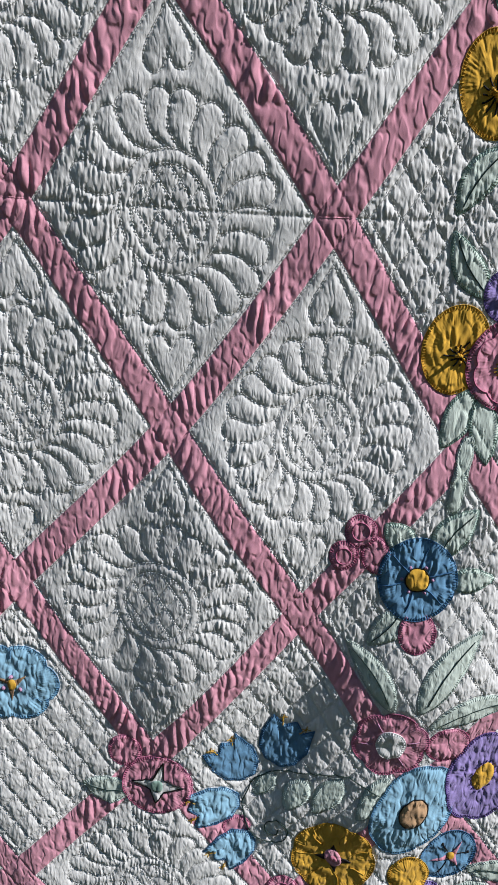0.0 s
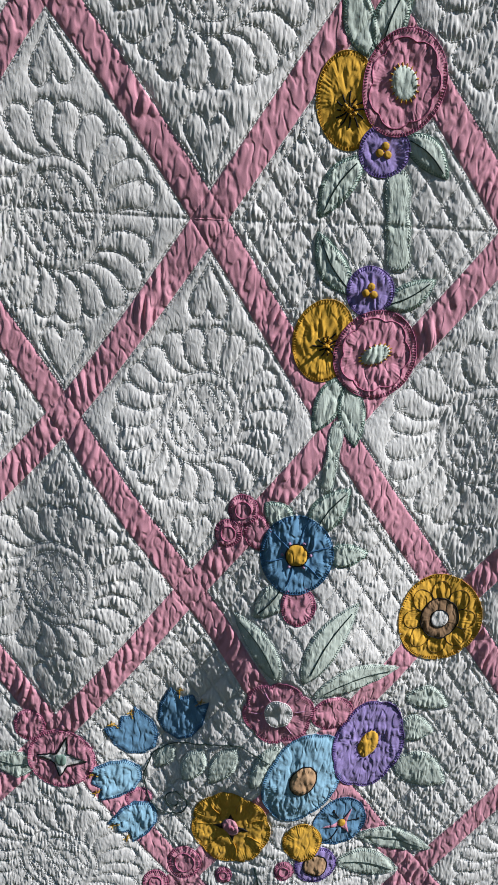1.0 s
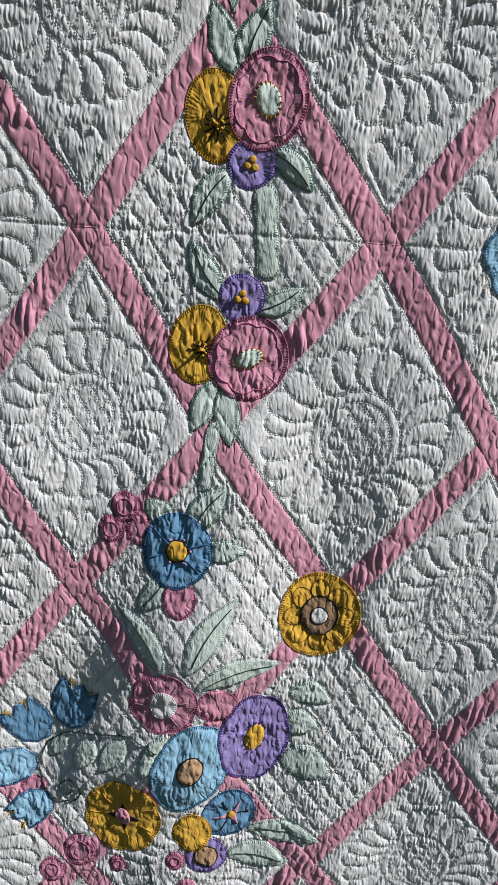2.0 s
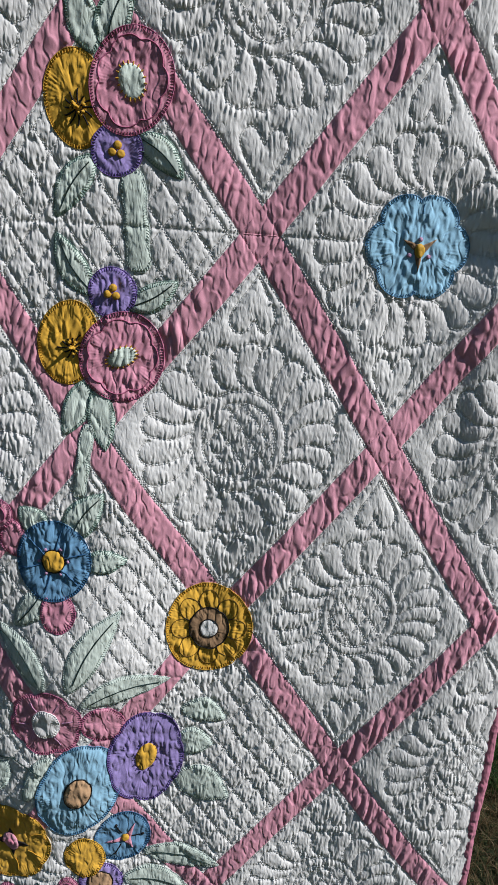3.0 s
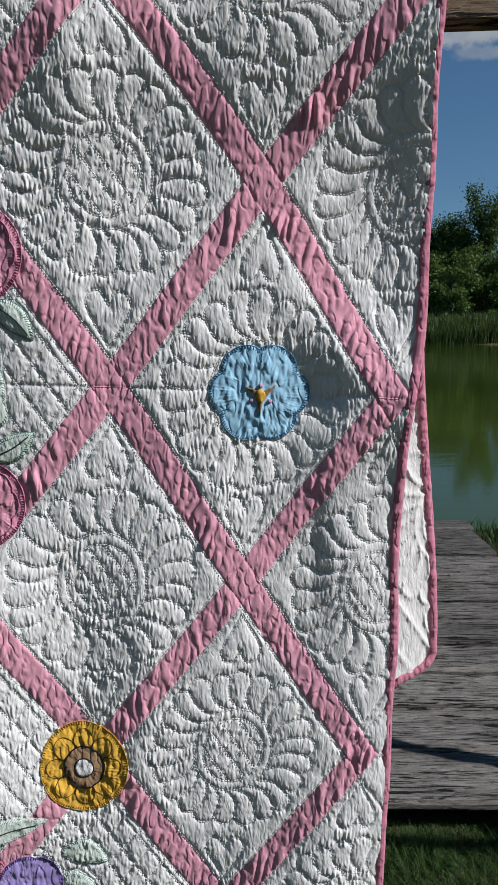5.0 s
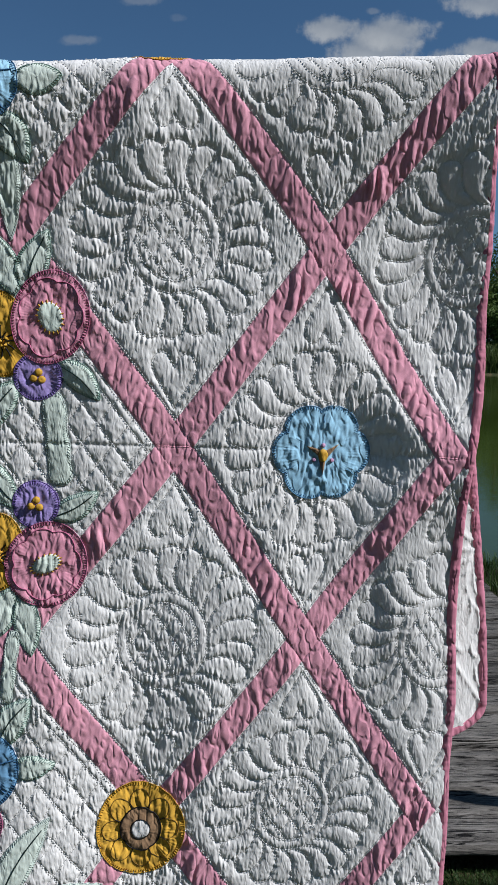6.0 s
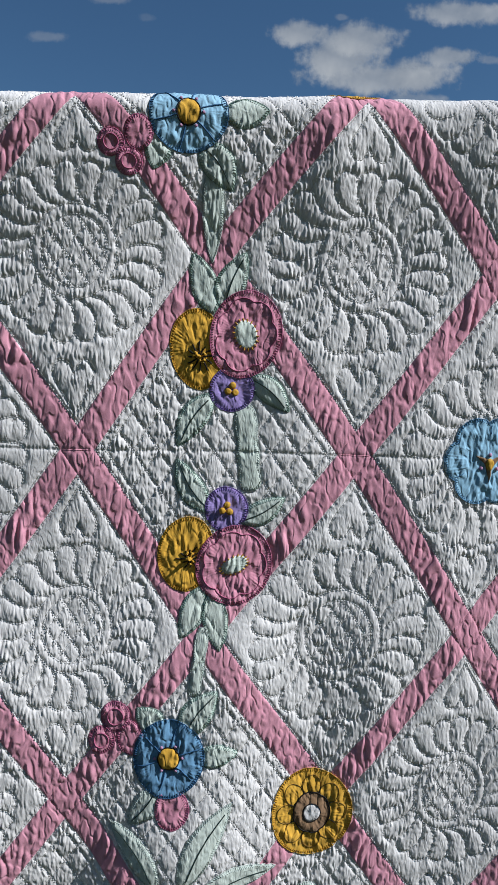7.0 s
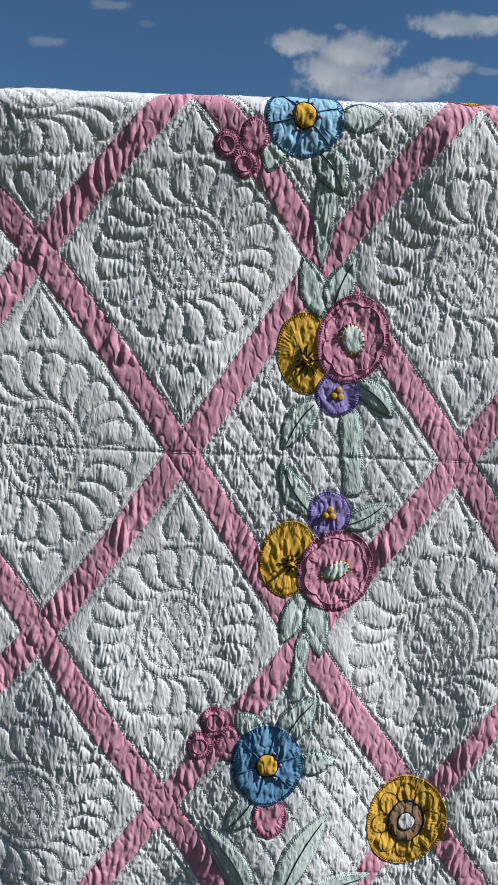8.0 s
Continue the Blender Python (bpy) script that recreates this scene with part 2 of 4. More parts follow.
HEART = [(0, 0.203), (0.012, 0.183), (0.024, 0.163), (0.027, 0.147), (0.019, 0.136), (0.008, 0.138), (0, 0.152)]


def ditch(u0, v0):
    """Stitches along the four seams of a diamond."""
    k = 0.862
    for sx, sz in ((1, 1), (1, -1), (-1, 1), (-1, -1)):
        cell_line(u0, v0, np.linspace(0, sx * k * HX, 40), np.linspace(sz * k * HZ, 0, 40), 0.136)


def feather_wreath(u0, v0, seed):
    """A ring filled with small diamonds, a wreath of swirling feather lobes round it, and two hearts."""
    r = np.random.default_rng(seed)
    ox, oz, size = r.uniform(-0.004, 0.004), r.uniform(-0.005, 0.005), r.uniform(0.96, 1.03)
    rx, rz, lean = 0.044 * size, 0.050 * size, r.uniform(-0.3, 0.3)
    th = np.linspace(0, 2 * np.pi, 160)
    for k in (1.0, 1.30):
        wob = 1 + 0.02 * np.cos(2 * th + lean * 5)
        cell_line(u0, v0, ox + rx * k * wob * np.cos(th), oz + rz * k * wob * np.sin(th), into=FAINT)
    for k in np.arange(-3, 4):
        for sg in (1, -1):
            t = np.linspace(-0.09, 0.09, 200)
            x, z = t, sg * t * HZ / HX + (k + 0.5) * 0.034 + r.uniform(-0.003, 0.003)
            within = (x / rx) ** 2 + (z / rz) ** 2 < 1
            if within.sum() > 8:
                cell_line(u0, v0, ox + x[within], oz + z[within], into=FAINT)
    n = 22
    dth = 2 * np.pi / n
    start = r.uniform(0, dth)
    for k in range(n):
        t0 = start + k * dth + r.uniform(-0.03, 0.03)
        end = 0.123 * size * r.uniform(0.97, 1.03)
        cap = 0.5 * dth * end * 0.90
        shoulder = end - cap
        a = np.linspace(0, 1, 30)
        r0 = 1.30 / np.hypot(np.cos(t0) / rx, np.sin(t0) / rz)
        ang = t0 + 0.22 * a + 0.13 * np.sin(np.pi * a**0.8)
        rr = r0 + (shoulder - r0) * a**1.15
        am = ang[-1] - dth / 2
        b = np.linspace(np.pi / 2, -np.pi / 2, 18)
        cx, cz = shoulder * np.cos(am), shoulder * np.sin(am)
        x2 = cx + cap * (np.cos(b) * np.cos(am) - np.sin(b) * np.sin(am))
        z2 = cz + cap * (np.cos(b) * np.sin(am) + np.sin(b) * np.cos(am))
        cell_line(u0, v0, ox + np.r_[rr * np.cos(ang), x2], oz + np.r_[rr * np.sin(ang), z2], 0.142)
    for sg in (1, -1):
        for h in (1, -1):
            p = rounded(HEART) * np.array([h * r.uniform(0.9, 1.1), 1])
            cell_line(u0, v0, p[:, 0] + sg * 0.002, sg * (p[:, 1] - r.uniform(0, 0.004)), 0.142)
    ditch(u0, v0)


def crosshatch(u0, v0, seed):
    """A grid of small diamonds, parallel to the seams."""
    for k in range(1, 10):
        c = -1 + 2 * k / 10 + np.random.default_rng(seed + k).uniform(-0.008, 0.008)
        t = np.linspace(-1, 1, 200)
        for a, b in (((c + t) / 2, (c - t) / 2), ((t + c) / 2, (t - c) / 2)):
            cell_line(u0, v0, a * HX, b * HZ, 0.14)
    ditch(u0, v0)


FLORAL = {(1, 0), (1, -2), (0, -3), (2, -3), (-2, -3), (1, 2), (-3, 0)}
CELLS = [(u, v) for u in range(-4, 6) for v in range(-5, 3) if (u + v) % 2 == 1]
for u, v in CELLS:
    (crosshatch if (u, v) in FLORAL else feather_wreath)(u, v, 100 + 17 * u + 5 * v)


# ---- appliqué shapes: outline, cloth, thread ----
SPECS = []


def oval(rx, rz, rot=0.0, lobes=0, depth=0.0, phase=0.0):
    n = int(np.clip(2 * np.pi * max(rx, rz) / 0.0015, 40, 276) / 12) * 12
    th = np.linspace(0, 2 * np.pi, n, endpoint=False)
    k = 1 + depth * (np.abs(np.cos(lobes * th / 2 + phase)) ** 0.6 * 2 - 1.2) if lobes else 1 + 0.012 * np.cos(3 * th + rot * 9)
    x, z = rx * k * np.cos(th), rz * k * np.sin(th)
    c, s = np.cos(radians(rot)), np.sin(radians(rot))
    return np.stack([c * x - s * z, s * x + c * z], 1)


def leaf_shape(a, b, width, bend=0.0, n=36):
    """A pointed leaf from a to b. Returns its middle and outline."""
    a, b = np.array(a, float), np.array(b, float)
    d = b - a
    side = np.array([-d[1], d[0]]) / np.linalg.norm(d)
    t = np.linspace(0, 1, n, endpoint=False)
    prof = np.sin(np.pi * t**0.85) ** 0.8 * width / 2
    bow = bend * np.sin(np.pi * t)
    up = a + d * t[:, None] + side * (prof + bow)[:, None]
    t2 = t[::-1] + 1 / n
    down = a + d * t2[:, None] + side * (-np.sin(np.pi * t2**0.85).clip(0) ** 0.8 * width / 2 + bend * np.sin(np.pi * t2))[:, None]
    c = (a + b) / 2 + side * bend
    return c, np.concatenate([up, down]) - c


def bell_shape(size, turn):
    """A tulip bell: a round foot and three points; turn is the way the points look, in degrees."""
    p = np.array([(0.62, 0.95), (0.40, 0.66), (0.10, 0.92), (-0.18, 0.66), (-0.62, 0.88), (-0.72, 0.2), (-0.6, -0.35), (-0.25, -0.72), (0.2, -0.75), (0.58, -0.4), (0.72, 0.1)])
    q = np.concatenate([p[i] + (p[(i + 1) % len(p)] - p[i]) * np.linspace(0, 1, 8, endpoint=False)[:, None] for i in range(len(p))])
    a = radians(turn - 90)
    return size * np.stack([np.cos(a) * q[:, 0] - np.sin(a) * q[:, 1], np.sin(a) * q[:, 0] + np.cos(a) * q[:, 1]], 1)


def spec(name, c, outline, mat, stitch, label, puff=0.0022, extra=None, tick=0.0045, flat=False):
    SPECS.append(dict(name=name, c=np.array(c, float), outline=outline, mat=mat, stitch=stitch, label=label, puff=puff, extra=extra, tick=tick, flat=flat))


def leaf(a, b, width, bend=0.0, vein=True, label="pale mint leaf with green blanket stitching"):
    c, o = leaf_shape(a, b, width, bend)
    faint = "scalloped" in label or b[1] < 0.72
    spec("leaf", c, o, MINT, T_PALE if faint else T_GREEN, label.replace("green blanket", "pale blanket") if faint else label, 0.0016, ("vein", a, b, bend) if vein else None)


def stem(a, b, width, bend=0.0):
    a, b = np.array(a, float), np.array(b, float)
    d = (b - a) / 2
    side = np.array([-d[1], d[0]]) / np.linalg.norm(d) * width / 2
    t = np.linspace(-1, 1, 40)[:, None]
    wob = (1 + 0.06 * np.sin(9 * t)) * (1 - 0.55 * np.abs(t) ** 12)
    spec("stem", (a + b) / 2, np.concatenate([d * t + side * wob, (d * t - side * wob)[::-1]]), MINT, T_PALE, "pale mint stem strip", 0.0012)


# middle diamond: two mirrored sprays
spec("stem", *leaf_shape((0.288, 1.600), (0.287, 1.462), 0.030), MINT, T_PALE, "pale mint tapered stem", 0.0012)
stem((0.334, 1.27), (0.344, 1.15), 0.030)
leaf((0.289, 1.285), (0.241, 1.212), 0.038, -0.004)
leaf((0.340, 1.310), (0.396, 1.261), 0.034, 0.004)
leaf((0.285, 1.120), (0.240, 1.194), 0.036, 0.004)
leaf((0.330, 1.105), (0.392, 1.140), 0.034, -0.003)
leaf((0.290, 1.395), (0.262, 1.475), 0.038, 0.0, False)
leaf((0.302, 1.400), (0.333, 1.477), 0.040, 0.003, True)
leaf((0.276, 1.012), (0.247, 0.940), 0.036, 0.002, False)
leaf((0.290, 1.005), (0.302, 0.922), 0.036, 0.0, False)
stem((0.279, 0.955), (0.266, 0.858), 0.018)
spec("yellow_flower", (0.268, 1.346), oval(0.037, 0.055, 6), YELLOW, T_GOLD, "gold oval flower with black stitched rays", 0.003, ("rays", 0.003, -0.010))
spec("violet_flower", (0.316, 1.291), oval(0.031, 0.030), PURPLE, T_PURPLE, "small violet flower with three gold knots", 0.0025, ("knots",))
spec("pink_flower", (0.334, 1.367), oval(0.049, 0.060, -14), PINK2, T_ROSE, "large rose flower with scalloped stitching and white eye", 0.003, ("eye", 0.017, 0.022, 18))
spec("violet_flower", (0.310, 1.124), oval(0.030, 0.031), PURPLE, T_PURPLE, "small violet flower with three gold knots", 0.0025, ("knots",))
spec("yellow_flower", (0.254, 1.060), oval(0.039, 0.053, -8), YELLOW, T_GOLD, "gold oval flower with black stitched rays", 0.003, ("rays", 0.006, -0.006))
spec("pink_flower", (0.322, 1.044), oval(0.053, 0.057, -25), PINK2, T_ROSE, "large rose flower with scalloped stitching and white eye", 0.003, ("eye", 0.022, 0.013, 24))
# lower middle diamond: blue flower, bud, berries and long leaves
leaf((0.2180, 0.7249), (0.1740, 0.6677), 0.036, 0.002)
leaf((0.2500, 0.7949), (0.2990, 0.8642), 0.044, 0.004)
leaf((0.2700, 0.7643), (0.3298, 0.7709), 0.034, 0.0, False)
leaf((0.2220, 0.8074), (0.1858, 0.8411), 0.036, 0.0, False)
leaf((0.2149, 0.5741), (0.1469, 0.6723), 0.036, -0.006)
leaf((0.2483, 0.5754), (0.3211, 0.6978), 0.044, 0.006)
leaf((0.2655, 0.5523), (0.3892, 0.5896), 0.040, 0.008)
spec("pink_berry", (0.1768, 0.7960), oval(0.018, 0.027, 15), PINK2, T_ROSE, "rose berry petal beside the blue flower")
spec("pink_berry", (0.1560, 0.8285), oval(0.020, 0.022), PINK2, T_ROSE, "round rose berry with stitched ring", 0.0025, ("ring", 0.55))
spec("pink_berry", (0.1360, 0.7940), oval(0.018, 0.020), PINK2, T_ROSE, "round rose berry with stitched ring", 0.0025, ("ring", 0.55))
spec("pink_bud", (0.2360, 0.6920), oval(0.024, 0.029), PINK2, T_ROSE, "round rose bud under the blue flower")
spec("blue_flower", (0.2310, 0.7668), oval(0.050, 0.057), BLUE, T_BLUE, "round blue flower with stitched petals and gold centre", 0.003, ("petals", 0.015, 6, T_BLUE))
# gold sunflower on the lattice crossing
spec("sunflower", (0.4420, 0.6669), oval(0.060, 0.067), YELLOW, T_GOLD, "gold sunflower with brown ring and white centre", 0.003, ("sunflower",))
# bouquet at the foot
leaf((0.4048, 0.5365), (0.4702, 0.5193), 0.040, 0.006, False, "pale mint scalloped leaf of the bouquet")
leaf((0.3957, 0.4764), (0.4524, 0.4767), 0.046, 0.004, False, "pale mint scalloped leaf of the bouquet")
leaf((0.3956, 0.4218), (0.4777, 0.3861), 0.060, 0.004, False, "pale mint scalloped leaf of the bouquet")
leaf((0.3503, 0.2825), (0.4674, 0.2608), 0.040, 0.004, True)
leaf((0.3201, 0.2332), (0.4197, 0.2167), 0.050, 0.004, True)
leaf((0.2166, 0.4613), (0.1769, 0.3846), 0.040, 0.004, False)
leaf((0.0589, 0.4359), (0.0296, 0.3935), 0.028, 0.0, False)
leaf((0.1047, 0.4386), (0.0744, 0.3824), 0.036, 0.0, False)
leaf((0.1534, 0.4503), (0.1153, 0.3819), 0.038, 0.0, False)
spec("pink_bud", (0.2948, 0.5174), oval(0.031, 0.029, 10), PINK2, T_ROSE, "rose bud between the pink and violet flowers", 0.0022)
spec("pink_flower", (0.2150, 0.5195), oval(0.050, 0.051, 20, 6, 0.06, 0.3), PINK2, T_ROSE, "five-petalled rose flower with grey-white eye", 0.003, ("eye5", 0.020, 0.023))
spec("blue_flower", (0.3191, 0.3105), oval(0.040, 0.046, -30), BLUE, T_BLUE, "small blue flower with rose triangle and gold knot", 0.0025, ("triangle",))
spec("light_blue_flower", (0.2571, 0.4018), oval(0.056, 0.083, -22, 5, 0.03, 0.4), SKYBLUE, T_SKY, "large light blue flower with tan centre", 0.0035, ("tan", 0.018, 0.026, -25))
spec("violet_flower", (0.3544, 0.4540), oval(0.053, 0.078, -8, 6, 0.035, 0.2), PURPLE, T_PURPLE, "large violet flower with gold centre", 0.003, ("gold", 0.014, 0.024, -18))
spec("violet_flower", (0.2850, 0.2290), oval(0.033, 0.034), PURPLE, T_PURPLE, "small violet flower with brown centre", 0.0025, ("tan", 0.018, 0.020, 0))
spec("yellow_flower", (0.2620, 0.2752), oval(0.030, 0.035, 0, 4, 0.03), YELLOW, T_GOLD, "small gold flower", 0.003)
spec("yellow_flower", (0.1493, 0.2980), oval(0.060, 0.068, 0, 7, 0.04, 0.5), YELLOW, T_GOLD, "gold pansy with dark star and rose eye", 0.0032, ("pansy",))
spec("pink_bud", (0.0767, 0.2206), oval(0.026, 0.030), PINK2, T_ROSE, "rose bud on the lattice crossing", 0.0022, ("ring", 0.6))
spec("pink_bud", (0.1392, 0.2000), oval(0.013, 0.016), PINK2, T_ROSE, "tiny rose bud", 0.0022, ("ring", 0.5))
spec("pink_bud", (0.2351, 0.2183), oval(0.015, 0.018), PINK2, T_ROSE, "tiny rose bud", 0.0022, ("ring", 0.5))
spec("pink_bud", (0.2540, 0.1612), oval(0.016, 0.019), PINK2, T_ROSE, "tiny rose bud", 0.0022, ("ring", 0.5))
spec("pink_bud", (0.0297, 0.1784), oval(0.020, 0.024), PINK2, T_ROSE, "tiny rose bud", 0.0022, ("ring", 0.5))
spec("pink_bud", (0.0046, 0.3399), oval(0.020, 0.016), PINK2, T_ROSE, "tiny rose bud between the bells", 0.0018)
spec("blue_bell", (0.0020, 0.4510), bell_shape(0.047, 125), BLUE, T_BLUE, "mid blue tulip bell with stitched edge", 0.003, ("stamens", 125, 0.042))
spec("blue_bell", (0.0680, 0.4865), bell_shape(0.049, 70), BLUE, T_BLUE, "dark blue tulip bell with stitched edge", 0.003, ("stamens", 70, 0.044))
spec("blue_bell", (-0.0250, 0.3770), bell_shape(0.046, 195), SKYBLUE, T_BLUE, "light blue tulip bell with stitched edge", 0.003, ("stamens", 195, 0.042))
spec("blue_bell", (0.0036, 0.3041), bell_shape(0.043, 225), SKYBLUE, T_BLUE, "light blue tulip bell with stitched edge", 0.003, ("stamens", 225, 0.040))
# rose star flower and its leaf
leaf((-0.1506, 0.3994), (-0.2229, 0.4083), 0.046, 0.004)
spec("pink_bud", (-0.1578, 0.4701), oval(0.024, 0.026), PINK2, T_ROSE, "round rose bud beside the star flower")
spec("pink_flower", (-0.1120, 0.4132), oval(0.051, 0.050), PINK2, T_ROSE, "rose flower with black-edged white star", 0.003, ("star",))
# single light blue flowers
spec("light_blue_flower", (-0.3182, 0.5726), oval(0.066, 0.058, 0, 6, 0.07), SKYBLUE, T_SKY, "light blue flower with gold star centre", 0.0032, ("throat",))
spec("light_blue_flower", (0.686, 1.193), oval(0.061, 0.061, 0, 6, 0.085, 0.0), SKYBLUE, T_SKY, "light blue flower with gold throat and mauve knots", 0.0032, ("throat",))
# spray under the rail
leaf((0.300, 1.650), (0.360, 1.657), 0.040, 0.0, False)
leaf((0.222, 1.628), (0.208, 1.578), 0.036, 0.0, False)
leaf((0.272, 1.612), (0.313, 1.556), 0.044, 0.004)
spec("pink_berry", (0.190, 1.622), oval(0.018, 0.022, 0), PINK2, T_ROSE, "rose berry petal beside the blue flower")
spec("pink_berry", (0.154, 1.609), oval(0.017, 0.017), PINK2, T_ROSE, "round rose berry with stitched ring", 0.0025, ("ring", 0.55))
spec("pink_berry", (0.177, 1.586), oval(0.017, 0.017), PINK2, T_ROSE, "round rose berry with stitched ring", 0.0025, ("ring", 0.55))
spec("blue_flower", (0.254, 1.650), oval(0.051, 0.050), SKYBLUE, T_BLUE, "round light blue flower folding over the rail", 0.003, ("petals", 0.015, 6, T_BLUE))
spec("sunflower", (0.478, 1.744), oval(0.058, 0.062), YELLOW, T_GOLD, "gold sunflower folded over the top edge", 0.003)


# ---- relief of the cloth ----
PAD = (0.0010, 0.0021)
PUCKER = (0.00112, 0.00095, 0.00058, 0.00026)


def polar(o):
    """Radius of a star-shaped outline at evenly spaced angles."""
    a, r = np.arctan2(o[:, 1], o[:, 0]), np.hypot(o[:, 0], o[:, 1])
    k = np.argsort(a)
    th = np.linspace(-np.pi, np.pi, 361)
    return th, np.interp(th, a[k], r[k], period=2 * np.pi)


def inside(sp, x, z):
    """How far out a place lies in a shape: 1 on its outline."""
    dx, dz = x - sp["c"][0], z - sp["c"][1]
    th, r = polar(sp["outline"])
    return np.hypot(dx, dz) / np.interp(np.arctan2(dz, dx), th, r)


OVER = np.zeros((NZ, NX))
COVER = np.zeros((NZ, NX), bool)
BLOOM = np.zeros((NZ, NX), bool)
EDGE = []
for sp in SPECS:
    far = np.abs(sp["outline"]).max() + 0.004
    j0, j1 = np.searchsorted(GX[0], sp["c"][0] + np.array([-far, far]))
    i0, i1 = np.searchsorted(GZ[:, 0], sp["c"][1] + np.array([-far, far]))
    within = inside(sp, GX[i0:i1, j0:j1], GZ[i0:i1, j0:j1]) < 0.99
    COVER[i0:i1, j0:j1] |= within
    if sp["mat"] is not MINT:
        BLOOM[i0:i1, j0:j1] |= within
    EDGE.append(dense(np.concatenate([sp["outline"], sp["outline"][:1]]) * 1.03 + sp["c"]))

# lattice steps of every place, found by repeated correction
GU, GV = (GX - 0.104) / HX, (GZ - 1.211) / HZ
for _ in range(4):
    ex, ez = lattice(GU, GV)
    GU, GV = GU + (GX - ex) / HX, GV + (GZ - ez) / HZ
GS, GT = (GU + GV) / 2, (GU - GV) / 2
ds, dt = np.abs(GS - np.round(GS)), np.abs(GT - np.round(GT))
ds, dt = np.where(GT < 4 + SASH - np.round(GS), ds, 0.5), np.where(GS < 4 + SASH - np.round(GT), dt, 0.5)
STRIP = (ds < SASH) | (dt < SASH)
seam = np.minimum(np.abs(ds - SASH), np.abs(dt - SASH)) * 0.30
seam = np.minimum(seam, np.abs(GV) * HZ)



def bare(lines):
    """The stretches of the lines that lie on open white cloth."""
    out = []
    for p in lines:
        j = np.clip(((p[:, 0] - X0) / CELL).astype(int), 0, NX - 1)
        i = np.clip(((p[:, 1] - Z0) / CELL).astype(int), 0, NZ - 1)
        out.append(p[~COVER[i, j] & ~STRIP[i, j]])
    return [p for p in out if len(p)]


deep, faint = bare(LINES), bare(FAINT)
kept = deep + faint
holes = np.concatenate([p[3::7] for p in kept])
firm = np.minimum(distance(field_mask(np.concatenate(deep + EDGE)), 16), seam)
d = np.minimum(firm, distance(field_mask(np.concatenate(faint)), 16))
dots = distance(field_mask(holes), 4)
near, close = np.exp(-d / 0.0035), np.exp(-d / 0.0075)
# the way of the nearest line: level lines draw the cloth into upright puckers
wide = blur(d, 0.0020, 0.0020)
gz, gx = np.gradient(wide)
level_line = blur(gz * gz / (gx * gx + gz * gz + 1e-12), 0.003, 0.003)
upright, sideways = creased(band(0.0128, 0.0140, 0.03, 0.5), 0.012), creased(band(0.0084, 0.0105, -0.03, 0.5), 0.012)
nick = ripple(0.0040, 0.0014)
broad, mood = ripple(0.009, 0.014), np.clip(ripple(0.03, 0.05), -1.5, 1.5)
beads = ripple(0.0011, 0.0014)
level = 0.85 + 0.35 * mood
plain = sum(k * (PAD[0] * (1 - np.exp(-e / 0.0013)) + PAD[1] * (1 - np.exp(-e / 0.0060))) for k, e in ((0.3, firm), (0.7, d)))
plain += PUCKER[0] * upright * level * (0.40 + 0.60 * level_line) * (0.45 + 0.55 * close)
plain += PUCKER[1] * sideways * level * (0.30 + 0.70 * level_line) * (0.15 + 0.85 * close)
plain += PUCKER[2] * nick * near * (1 - level_line) + PUCKER[3] * broad + 0.00006 * beads * (0.4 + close)
cell_s, cell_t = np.floor(GS), np.floor(GT)
hatched = sum((cell_s + cell_t + 1 == u) & (cell_s - cell_t == v) for u, v in FLORAL).astype(float)
plain += 0.00028 * crumple(0.0020, 0.0030) * hatched
plain += 0.00018 * crumple(0.0038, 0.0068)
plain -= 0.0007 * np.exp(-((dots / 0.0012) ** 2))
rising, falling = band(0.027, 0.034, 0.28, 0.5), band(0.027, 0.034, 0.05, 0.5)
fold = creased(np.where((dt < SASH) & ~(ds < SASH), falling, rising), 0.012)
amount = 0.9 + 0.45 * np.clip(ripple(0.03, 0.03), -1.5, 1.5)
strip = 0.0010 * (1 - np.exp(-d / 0.0012)) + 0.0010 * (1 - np.exp(-d / 0.006)) + 0.0014 * fold * amount * (1 - 0.3 * near) + 0.00030 * crumple(0.0045, 0.0070) + 0.0005 * sideways * close + 0.0002 * broad
petal = 0.0010 * crumple(0.0070, 0.0090) + 0.0007 * creased(band(0.018, 0.016, 0.12, 0.6), 0.1) * amount + 0.0003 * crumple(0.0035, 0.005)
soft_strip, soft_cover = blur(STRIP.astype(float), 0.0008, 0.0008), blur(BLOOM.astype(float), 0.0010, 0.0010)
RELIEF = plain * (1 - soft_strip) + (strip + 0.0004) * soft_strip
RELIEF = RELIEF * (1 - soft_cover) + (petal + 0.0006) * soft_cover
RELIEF += 0.0010 * ripple(0.022, 0.07) + 0.0010 * ripple(0.045, 0.12)
RELIEF *= 1 - 0.55 * smooth01(TOP - 0.045, TOP - 0.005, GZ)


def cloth_place(x, z, lift=0.0):
    return swathe(x, z, sample(RELIEF, x, z) + lift)


# ---- the quilt's parts ----
quilt = tagged(new("quilt"), "white hand-sewn quilt with rose lattice and flowers, hung over a rail", "quilt")
quilt.location = (0, 0, 0)
STEP = 0.00136


